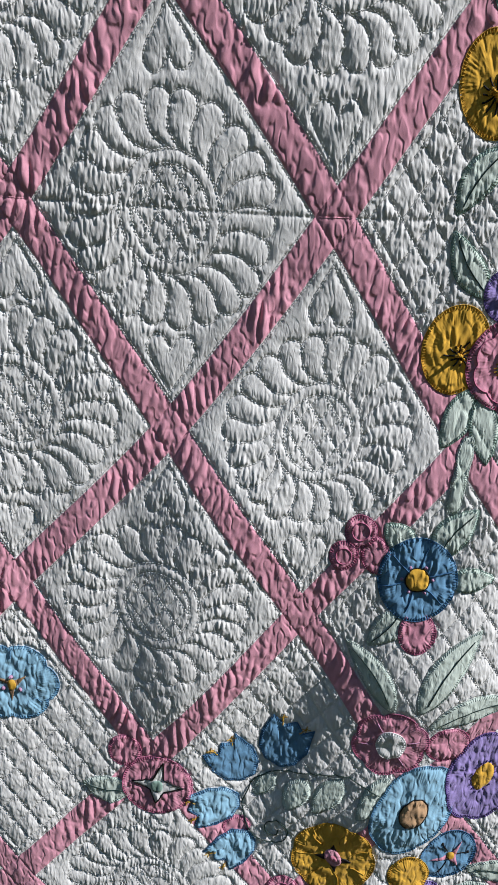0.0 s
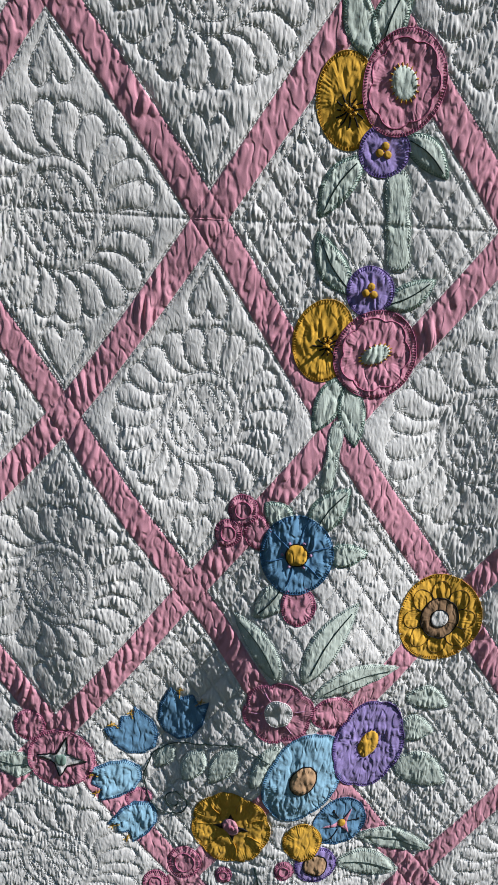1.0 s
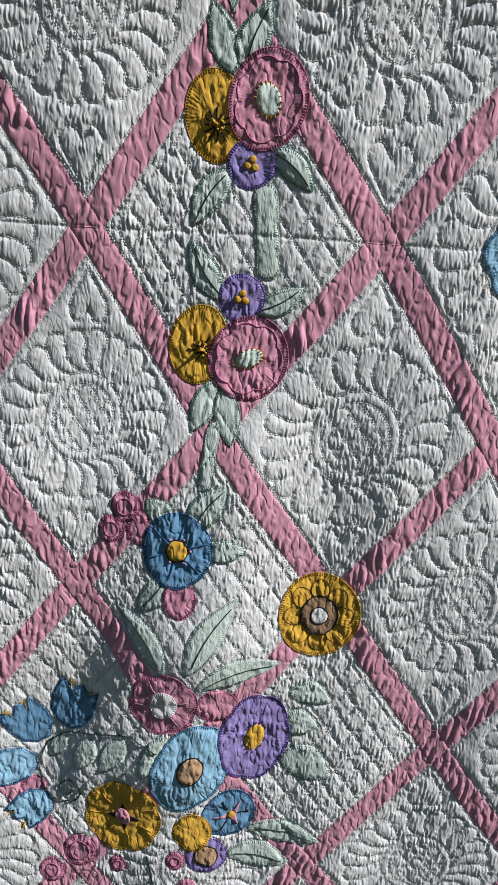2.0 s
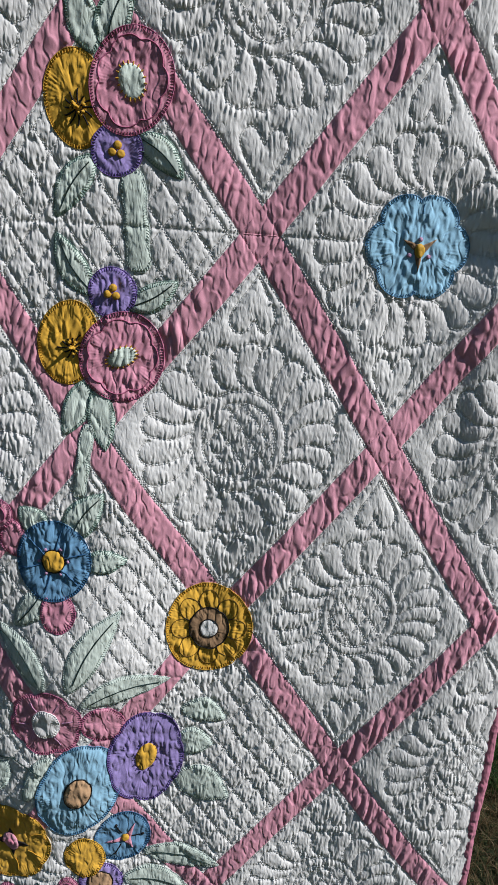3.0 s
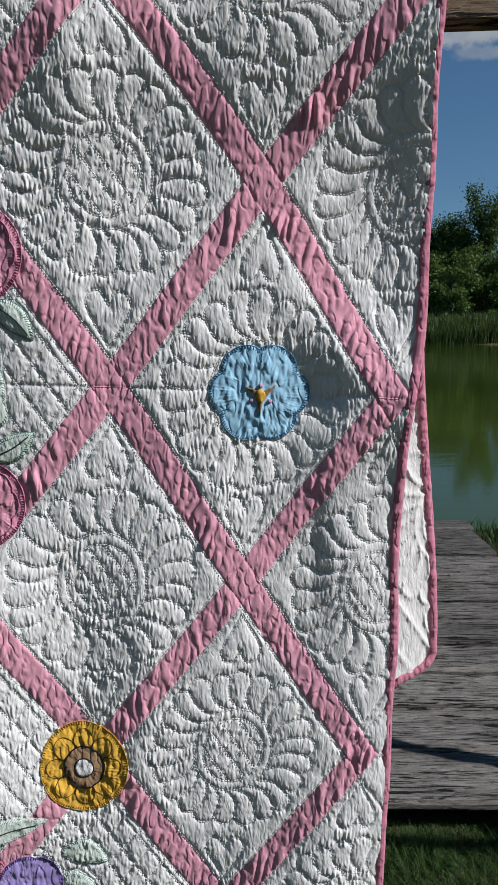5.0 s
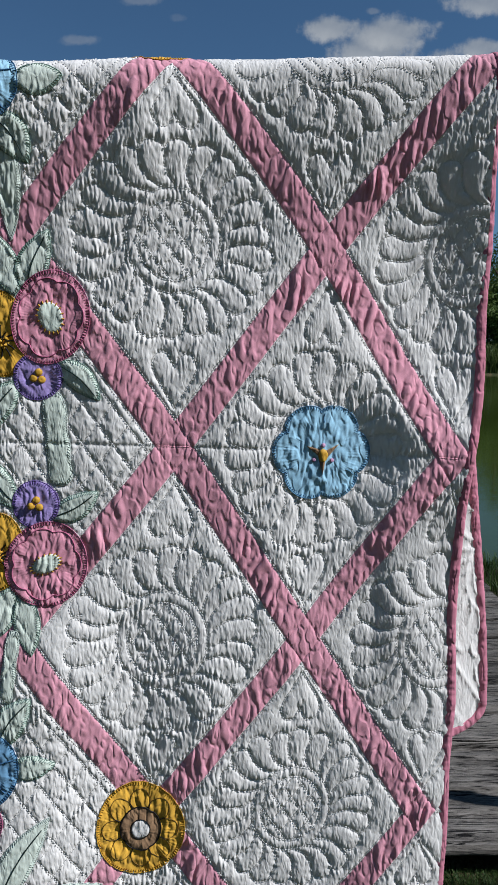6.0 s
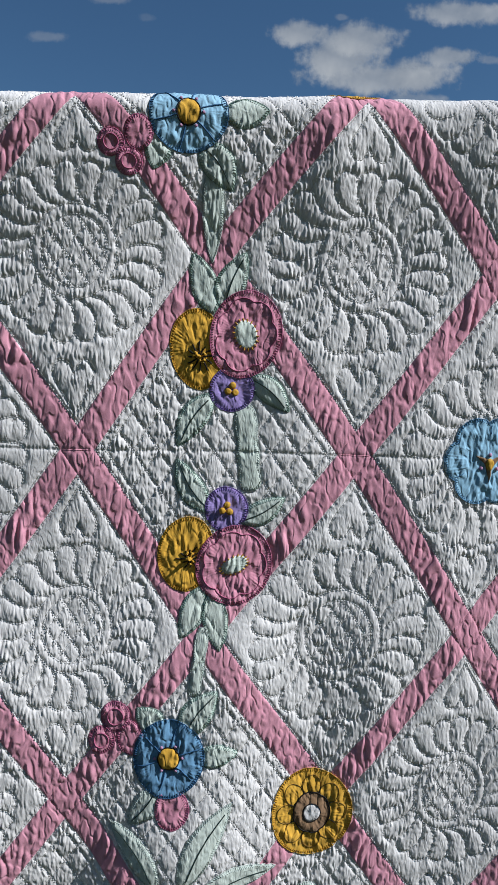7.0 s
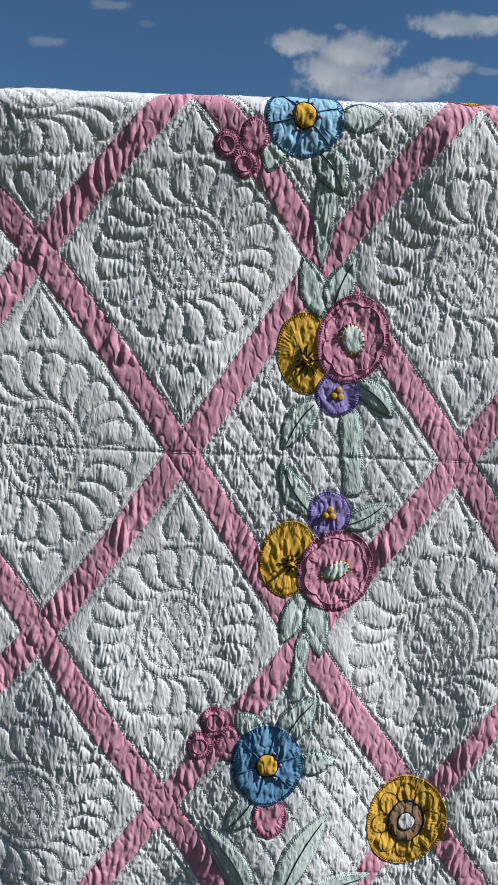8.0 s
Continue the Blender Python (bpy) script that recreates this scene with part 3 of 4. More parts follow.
def lattice_piece(name, s0, s1, t0, t1, mat):
    """The cloth between two lattice lines each way, cut at the quilt's edges."""
    ends = lattice(np.array([s0 + t0, s1 + t1, s0 + t1, s1 + t0]), np.array([s0 - t0, s1 - t1, s0 - t1, s1 - t0]))
    unseen = ends[0].max() < -0.38 or ends[1].max() < 0.17 or ends[1].min() > TOP
    step = 0.006 if unseen else STEP
    n, m = max(3, int((s1 - s0) * 0.312 / step)), max(3, int((t1 - t0) * 0.312 / step))
    s, t = np.meshgrid(np.linspace(s0, s1, n), np.linspace(t0, t1, m), indexing="ij")
    x, z = lattice(s + t, s - t)
    edge = right_edge(z)
    f = quads(n, m)
    hidden = ((x > edge) | (x < LEFT) | (z < HEM) | (z > TOP + 0.062)).ravel()
    f = f[~hidden[f].all(1)]
    if not len(f):
        return
    x = np.clip(x, LEFT, edge)
    z = np.clip(z, HEM, TOP + 0.062)
    v = cloth_place(x, z).reshape(-1, 3)
    used, inv = np.unique(f, return_inverse=True)
    piece(name, v[used], inv.reshape(f.shape)[:, ::-1], mat, quilt)


w = SASH
for i in range(-5, 5):
    for j in range(-4, 6):
        lattice_piece("quilted_patch", i + w, i + 1 - w, j + w, j + 1 - w, WHITE)
        if i + j < 4:
            lattice_piece("sashing_strip", i - w, i + 1 - w, j - w, j + w, PINK)
            lattice_piece("sashing_strip", i - w, i + w, j + w, j + 1 - w, PINK)
        else:
            lattice_piece("sashing_strip", i - w, i + w, j - w, j + w, PINK if i + j == 4 else WHITE)
            lattice_piece("quilted_patch", i + w, i + 1 - w, j - w, j + w, WHITE)
            lattice_piece("quilted_patch", i - w, i + w, j + w, j + 1 - w, WHITE)


# the running stitches themselves
def running(lines, pitch, length, radius):
    pts, ways = [], []
    for p in lines:
        if len(p) < 12:
            continue
        q = p[:: max(1, int(round(pitch / 0.0006)))]
        w = np.gradient(q, axis=0) if len(q) > 1 else np.zeros((1, 2))
        pts.append(q)
        ways.append(w / (np.linalg.norm(w, axis=1, keepdims=True) + 1e-9))
    c, w = np.concatenate(pts), np.concatenate(ways)
    ok = (c[:, 0] > -0.40) & (c[:, 0] < right_edge(c[:, 1]) - 0.006) & (c[:, 1] > 0.15) & (c[:, 1] < TOP + 0.01)
    c, w = c[ok], w[ok]
    side = np.stack([-w[:, 1], w[:, 0]], 1)
    rows = []
    for e in (-1, 1):
        for sx, up in ((-1, -0.2), (1, -0.2), (0, 1.1)):
            q = c + w * e * length / 2 + side * sx * radius
            rows.append(swathe(q[:, 0], q[:, 1], sample(RELIEF, c[:, 0], c[:, 1]) + up * radius + 0.0008))
    v = np.stack(rows, 1).reshape(-1, 3)
    k = np.array([[0, 2, 5, 3], [2, 1, 4, 5]])
    return v, (np.arange(len(c))[:, None, None] * 6 + k[None]).reshape(-1, 4)


v, f = running(kept, 0.0042, 0.0024, 0.00068)
tagged(piece("quilting_stitches", v, f, T_WHITE, quilt, "white running stitches of the quilting"), kind="stuff")


def along_cloth(p, lift):
    p = np.asarray(p, float)
    return cloth_place(p[:, 0], p[:, 1], sample(OVER, p[:, 0], p[:, 1]) + lift)


def threads(name, lines, radius, mat, parent, lift=0.0006, label=""):
    v, f = tubes([along_cloth(p, lift) for p in lines], radius)
    return piece(name, v, f, mat, parent, label)


def patch_shape(name, c, outline, mat, parent, label="", puff=0.002, rim=0.0006, ring_step=0.0016):
    """A puffed piece of cloth with the given outline, sewn on top of what lies there."""
    r = np.hypot(outline[:, 0], outline[:, 1]).mean()
    k = max(5, int(r / ring_step))
    rho = np.r_[np.linspace(0.02, 1, k), 1.0]
    x = c[0] + rho[:, None] * outline[None, :, 0]
    z = c[1] + rho[:, None] * outline[None, :, 1]
    up = rim + puff * (1 - rho**5)
    up[-1] = -0.0006
    gather = np.zeros((len(rho), len(outline)))
    if r > 0.012:
        rr = np.random.default_rng(int(1e5 * abs(c[0] * 3 + c[1])))
        turn = np.linspace(0, 2 * np.pi, len(outline), endpoint=False)
        for k in np.arange(int(r * 330), int(r * 900), max(1, int(r * 60))):
            gather += np.cos(k * turn + rr.uniform(0, 6.28))[None] * np.sin(np.pi * np.clip((rho - rr.uniform(0.45, 0.68)) / 0.42, 0, 1))[:, None] / 3
        gather = 0.0005 * (np.sqrt(gather**2 + 0.02) - 0.35)
        gather[-1] = 0
    v = cloth_place(x, z, sample(OVER, x, z) + up[:, None] + gather).reshape(-1, 3)
    ob = piece(name, v, quads(len(rho), len(outline), True), mat, parent, label)
    far = np.abs(outline).max() + 0.002
    j0, j1 = np.searchsorted(GX[0], c[0] + np.array([-far, far]))
    i0, i1 = np.searchsorted(GZ[:, 0], c[1] + np.array([-far, far]))
    rr = inside(dict(c=c, outline=outline), GX[i0:i1, j0:j1], GZ[i0:i1, j0:j1])
    OVER[i0:i1, j0:j1] += np.where(rr < 1, rim + puff * (1 - np.clip(rr, 0, 1) ** 5), 0)
    return ob


def blanket(c, outline, mat, parent, tick, name="edge_stitching"):
    """Blanket stitch: a thread round the edge and short bars across it."""
    o = np.concatenate([outline, outline[:1]])
    p = dense(o, 0.0009)
    loop = p[::3]
    bars = [np.stack([q * 1.0 + c, q * (1 - tick / max(0.008, np.hypot(*q))) + c]) for q in p[:: 4] * np.array([1.01, 1.01])]
    lines = [np.concatenate([loop, loop[:1]]) * 1.005 + c] + bars
    threads(name, lines, 0.00058, mat, parent, 0.0007)


def dot(name, c, r, mat, parent, rise=0.0018):
    th = np.linspace(0, 2 * np.pi, 14, endpoint=False)
    return patch_shape(name, np.array(c, float), np.stack([r * np.cos(th), r * np.sin(th)], 1), mat, parent, "", rise, 0.0004, r / 4)


def line_between(a, b, bend=0.0, n=14):
    a, b = np.array(a, float), np.array(b, float)
    t = np.linspace(0, 1, n)
    d = b - a
    side = np.array([-d[1], d[0]])
    side /= np.linalg.norm(side) + 1e-9
    return a + d * t[:, None] + side * (bend * np.sin(np.pi * t))[:, None]


def details(kind, c, sp, ob):
    """Eyes, rays, knots and veins sewn on a shape."""
    if kind[0] == "vein":
        a, b, bend = np.array(kind[1]), np.array(kind[2]), kind[3]
        threads("vein", [line_between(a + (b - a) * 0.12, a + (b - a) * 0.88, bend)], 0.0008, T_DARK, ob)
    elif kind[0] == "rays":
        m = c + np.array(kind[1:3])
        rr = np.random.default_rng(int(c[0] * 1e4))
        rays = []
        for a in np.linspace(0, 2 * np.pi, 13)[:-1]:
            e = m + np.array([np.cos(a), np.sin(a)]) * rr.uniform(0.012, 0.024)
            rays.append(line_between(m + (e - m) * 0.2, e, 0.001))
        threads("ray_stitches", rays, 0.0010, T_BLACK, ob, 0.0006, "black stitched rays")
        for _ in range(14):
            a, q = rr.uniform(0, 6.28), rr.uniform(0, 0.010)
            dot("knot", m + q * np.array([np.cos(a), np.sin(a)]), 0.0021, T_GOLD, ob, 0.003)
    elif kind[0] == "knots":
        for a in (80, 200, 320):
            dot("knot", c + 0.006 * np.array([np.cos(radians(a)), np.sin(radians(a))]), 0.0050, T_GOLD, ob, 0.003)
    elif kind[0] == "eye":
        th = np.linspace(0, 2 * np.pi, 120)
        k = 0.80 + 0.055 * (np.abs(np.cos(3.5 * th)) ** 0.7 * 2 - 1)
        base = np.interp(th, *[(lambda t, r: (t, r))(*polar(sp["outline"]))[q] for q in (0, 1)], period=2 * np.pi)
        threads("scallop_stitches", [c + (base * k)[:, None] * np.stack([np.cos(th), np.sin(th)], 1)], 0.0008, T_ROSE, ob)
        o = oval(kind[1] * 0.9, kind[2] * 0.9, kind[3])
        eye = patch_shape("flower_centre", c, o, MINT, ob, "pale mint cotton eye with gold stitches", 0.0007)
        ring = [np.stack([c + q * 0.93, c + q * 1.16]) for q in o[::4]]
        threads("edge_stitching", ring, 0.0008, T_GOLD, eye)
    elif kind[0] == "eye5":
        o = oval(kind[1], kind[2])
        for a in (10, 60, 120, 185, 300):
            e = np.array([np.cos(radians(a)), np.sin(radians(a))])
            threads("petal_line", [line_between(c + e * 0.024, c + e * 0.040)], 0.0007, T_MAUVE, ob)
        eye = patch_shape("flower_centre", c, o, WHITE, ob, "grey-white cotton eye", 0.002)
        blanket(c, o, T_WHITE, eye, 0.003)
    elif kind[0] == "ring":
        threads("ring_stitches", [np.concatenate([sp["outline"], sp["outline"][:1]])[::2] * kind[1] + c], 0.0008, T_ROSE, ob)
    elif kind[0] == "petals":
        for k in range(kind[2]):
            a = 2 * np.pi * (k + 0.25) / kind[2]
            e = np.array([np.cos(a), np.sin(a)])
            threads("petal_line", [line_between(c + e * kind[1], c + e * 0.046, 0.001)], 0.0009, kind[3], ob)
        o = oval(kind[1], kind[1] * 1.08)
        eye = patch_shape("flower_centre", c, o, YELLOW, ob, "gold centre", 0.0025)
        threads("edge_stitching", [np.concatenate([o, o[:1]])[::3] * 1.03 + c], 0.0009, T_BLACK, eye)
        for a in np.linspace(0, 2 * np.pi, 7)[:-1]:
            dot("knot", c + 0.0195 * np.array([np.cos(a), np.sin(a)]), 0.0022, T_MAUVE, ob)
    elif kind[0] == "sunflower":
        th = np.linspace(0, 2 * np.pi, 200)
        for k in range(8):
            a0 = 2 * np.pi * k / 8
            b = np.linspace(-1, 1, 24)
            a = a0 + b * np.pi / 8
            q = 0.052 - 0.016 * np.abs(b) ** 2.2
            threads("petal_line", [c + q[:, None] * np.stack([np.cos(a), 1.1 * np.sin(a)], 1)], 0.00048, T_BROWN, ob)
            e = np.array([np.cos(a0 + np.pi / 8), 1.1 * np.sin(a0 + np.pi / 8)])
            threads("petal_line", [line_between(c + e * 0.029, c + e * 0.037)], 0.0008, T_BLACK, ob)
        o = oval(0.0275, 0.031, 0, 9, 0.02)
        ring = patch_shape("brown_ring", c, o, BROWN, ob, "brown cotton ring", 0.002)
        threads("edge_stitching", [np.concatenate([o, o[:1]])[::2] + c], 0.0010, T_BLACK, ring)
        o2 = oval(0.0125, 0.0135)
        patch_shape("flower_centre", c, o2, WHITE, ob, "white centre", 0.0008)
        threads("edge_stitching", [np.concatenate([o2, o2[:1]])[::3] * 1.05 + c], 0.0008, T_BLACK, ring)
    elif kind[0] in ("tan", "gold"):
        o = oval(kind[1], kind[2], kind[3], 2, 0.04, 0.4)
        eye = patch_shape("flower_centre", c, o, TAN if kind[0] == "tan" else YELLOW, ob, "tan centre edged with black thread" if kind[0] == "tan" else "gold centre", 0.002)
        lines = [np.concatenate([o, o[:1]])[::2] * 1.02 + c]
        if kind[0] == "gold":
            lines = [np.stack([c + q * 1.08, c + q * 1.22]) for q in o[::6]]
        threads("edge_stitching", lines, 0.0010, T_BLACK if kind[0] == "tan" else T_PURPLE, eye)
    elif kind[0] == "triangle":
        m = c + np.array([0.004, -0.002])
        p = np.array([(0.015, 0.026), (0.003, 0.005), (-0.032, -0.010), (-0.004, -0.006), (0.012, -0.020), (0.008, -0.002)])
        q = np.concatenate([p[i] + (p[(i + 1) % 6] - p[i]) * np.linspace(0, 1, 6, endpoint=False)[:, None] for i in range(6)])
        patch_shape("rose_triangle", m, q, PINK2, ob, "rose star petals", 0.001)
        dot("knot", m, 0.006, T_GOLD, ob, 0.003)
        for e in ((0.024, 0.004), (-0.012, 0.020), (-0.014, -0.026)):
            threads("stamen", [line_between(m + np.array(e) * 0.4, m + np.array(e))], 0.0009, T_BLACK, ob)
            dot("knot", m + np.array(e) * 1.1, 0.0022, T_BLACK, ob)
    elif kind[0] == "pansy":
        p = np.array([(0, 0.026), (0.007, 0.007), (0.028, -0.004), (0.008, -0.008), (0.004, -0.026), (-0.008, -0.008), (-0.027, 0.0), (-0.007, 0.008)])
        q = np.concatenate([p[i] + (p[(i + 1) % 8] - p[i]) * np.linspace(0, 1, 6, endpoint=False)[:, None] for i in range(8)])
        patch_shape("dark_star", c, q, T_BLACK, ob, "black stitched star", 0.001)
        patch_shape("flower_centre", c, oval(0.012, 0.016, 20), PINK, ob, "rose eye", 0.0015)
        dot("knot", c, 0.006, BINDING, ob)
        for a in np.linspace(0, 2 * np.pi, 8)[:-1]:
            e = np.array([np.cos(a + 0.4), np.sin(a + 0.4)])
            threads("petal_line", [line_between(c + e * 0.030, c + e * 0.054, 0.002)], 0.0007, T_GOLD, ob)
    elif kind[0] == "star":
        p = np.array([(0.010, 0.040), (0.010, 0.010), (0.040, -0.003), (0.010, -0.010), (-0.002, -0.030), (-0.010, -0.008), (-0.036, 0.006), (-0.006, 0.010)])
        q = np.concatenate([p[i] + (p[(i + 1) % 8] - p[i]) * np.linspace(0, 1, 6, endpoint=False)[:, None] for i in range(8)])
        star = patch_shape("white_star", c, q, WHITE, ob, "white star edged with black", 0.001)
        threads("edge_stitching", [np.concatenate([q, q[:1]]) + c], 0.0013, T_BLACK, star)
        o = oval(0.009, 0.009, 45, 4, 0.1)
        patch_shape("green_centre", c, o, T_GREEN, ob, "green stitched square", 0.001)
    elif kind[0] == "throat":
        m = c + np.array([0.002, -0.004])
        arms = []
        for a in (35, 150, 268):
            e = np.array([np.cos(radians(a)), np.sin(radians(a))])
            s = np.array([-e[1], e[0]])
            arms += [m + e * 0.026, m + e * 0.004 - s * 0.0 + np.array([np.cos(radians(a + 58)), np.sin(radians(a + 58))]) * 0.004]
        p = np.array(arms) - m
        q = np.concatenate([p[i] + (p[(i + 1) % 6] - p[i]) * np.linspace(0, 1, 6, endpoint=False)[:, None] for i in range(6)])
        th = patch_shape("throat", m, q, BROWN, ob, "brown stitched throat", 0.001)
        patch_shape("flower_centre", m, oval(0.0062, 0.0085), T_GOLD, ob, "gold knot", 0.0014)
        for a in (90, 205, 330):
            dot("knot", m + 0.0135 * np.array([np.cos(radians(a)), np.sin(radians(a))]), 0.0030, T_MAUVE, ob, 0.003)
        for a in (85, 205, 325):
            e = np.array([np.cos(radians(a)), np.sin(radians(a))])
            threads("petal_line", [line_between(c + e * 0.040, c + e * 0.052, 0.001)], 0.0005, T_SKY, ob)
    elif kind[0] == "stamens":
        for k in (-26, 20):
            a = radians(kind[1] + k)
            e = np.array([np.cos(a), np.sin(a)]) * kind[2]
            m = c + e * 1.05
            threads("stamen", [line_between(m - 0.006 * np.array([1, 0.3]), m + 0.006 * np.array([1, 0.3])), line_between(m - 0.006 * np.array([0.2, 1]), m + 0.006 * np.array([0.2, 1])), line_between(c + e * 0.75, m)], 0.0008, T_GOLD, ob)


for sp in SPECS:
    tinted = sp["stitch"]
    ob = patch_shape(sp["name"], sp["c"], sp["outline"], sp["mat"], quilt, sp["label"], sp["puff"] * 0.55)
    blanket(sp["c"], sp["outline"], tinted, ob, sp["tick"])
    if sp["extra"]:
        details(sp["extra"], sp["c"], sp, ob)

# the ridge of the middle seam where it crosses the lattice
for u in (-2, 0, 2, 4):
    sx, sz = lattice(np.array([u - 0.10, u + 0.10]), np.array([0.0, 0.0]))
    threads("seam_ridge", [np.stack([np.linspace(sx[0], min(sx[1], 0.862), 40), np.linspace(sz[0], sz[1], 40)], 1)], 0.0007, PINK, quilt, 0.0003)

# embroidered vine with its curl, and the stem of the gold pansy
knots = np.array([(0.2059, 0.4334), (0.1594, 0.4579), (0.1015, 0.4507), (0.0609, 0.4438), (0.0274, 0.4200), (0.0111, 0.3805), (0.0180, 0.3480), (0.0300, 0.3240)])
kt = np.arange(len(knots))
vine = np.stack([np.interp(np.linspace(0, kt[-1], 260), kt, knots[:, c]) for c in (0, 1)], 1)
a = np.linspace(3.75, 3.75 + 9.0, 90)
curl = np.stack([0.060 + (0.029 - 0.0026 * (a - 3.75)) * np.cos(a), 0.341 + (0.029 - 0.0026 * (a - 3.75)) * np.sin(a)], 1)
vine = np.concatenate([vine, curl])
for _ in range(30):
    vine[1:-1] = (vine[:-2] + 2 * vine[1:-1] + vine[2:]) / 4
threads("embroidered_vine", [vine], 0.0010, T_DARK, quilt, 0.0018, "dark green embroidered vine with a curl")
threads("embroidered_vine", [line_between((0.188, 0.225), (0.196, 0.120), 0.006, 30)], 0.0011, T_DARK, quilt, 0.0008, "dark green embroidered stem")


# binding down the side, with a rolled edge
def binding(name, x, z, side):
    n = len(x)
    turn = np.linspace(-0.5 * np.pi, 1.5 * np.pi, 13)
    ring_x, ring_y = 0.0068 * np.cos(turn), 0.0036 * np.sin(turn)
    base = swathe(x, z, np.full_like(x, 0.0018))
    wav = 0.0006 * np.convolve(rng.standard_normal(n + 4), np.ones(5) / 2.2, "valid")[:, None]
    v = np.stack([base[:, None, 0] + ring_x[None] + 0 * wav, base[:, None, 1] + ring_y[None] + wav + 0.002, np.repeat(base[:, 2:3], 13, 1)], -1)
    piece(name, v.reshape(-1, 3), quads(n, 13), BINDING, quilt, "dusty rose binding along the edge")


zz = np.linspace(HEM, TOP + 0.062, 700)
binding("binding", right_edge(zz) + 0.001, zz, 1)
binding("binding", np.full_like(zz, LEFT), zz, -1)
hem_x = np.linspace(LEFT, float(right_edge(HEM)), 500)
hem = cloth_place(hem_x, np.full_like(hem_x, HEM))
turn = np.linspace(0, 2 * np.pi, 10)
v = hem[:, None] + np.stack([0 * turn, 0.0045 * np.sin(turn), 0.007 * np.cos(turn)], -1)[None]
piece("binding", v.reshape(-1, 3), quads(500, 10), BINDING, quilt, "dusty rose binding along the hem")


# the half that hangs behind the rail, seen past the front edge
def behind(x, q):
    """Places on the rear half; q is the drop below the rail."""
    y = 0.966 + 0.025 * smooth01(0.0, 0.2, q) - 0.02 * smooth01(0.3, 0.95, q) + 0.25 * np.clip(x - 0.78, 0, 0.2) + 0.004 * np.sin(14 * x + 5 * q)
    return np.stack([x, y, top_of(x) - 0.012 - q], -1)


def rear_edge(q):
    return 0.911 + 0.034 * smooth01(0.35, 0.9, q) - 0.055 * np.clip((q - 0.878) / 0.045, 0, 1) ** 3


DROP = 0.926
n, m = 260, 110
q = np.linspace(0, DROP, n)
s = np.r_[np.linspace(0, 0.94, 30), np.linspace(0.942, 1, 80)]
x = LEFT + (rear_edge(q)[:, None] - LEFT) * s[None]
qq = np.repeat(q[:, None], m, 1)
v = behind(x, qq)
rel = sample(RELIEF, np.clip(x - 0.12, X0, X1), np.clip(1.62 - qq, Z0, Z1))
v[..., 1] += 0.9 * rel
piece("quilt_back", v.reshape(-1, 3), quads(n, m), WHITE, quilt, "white quilted rear half hanging behind the rail")
q2 = np.linspace(0, DROP, 420)
down = np.stack([rear_edge(q2), q2], 1)
along = np.stack([np.linspace(rear_edge(DROP), LEFT, 300), np.full(300, DROP)], 1)
path = np.concatenate([down, along[1:]])
pts = behind(path[:, 0], path[:, 1])
d2 = np.gradient(pts, axis=0)
d2 /= np.linalg.norm(d2, axis=1, keepdims=True)
nrm = np.cross(d2, (0, 1, 0))
wav = 0.0006 * np.convolve(rng.standard_normal(len(pts) + 4), np.ones(5) / 2.2, "valid")
pts[:, 1] += wav
v = pts[:, None] + nrm[:, None] * (0.0068 * np.cos(turn))[None, :, None] + np.array((0, 1, 0)) * (0.0036 * np.sin(turn))[None, :, None]
piece("binding", v.reshape(-1, 3), quads(len(pts), 10), BINDING, quilt, "dusty rose binding round the rear corner")


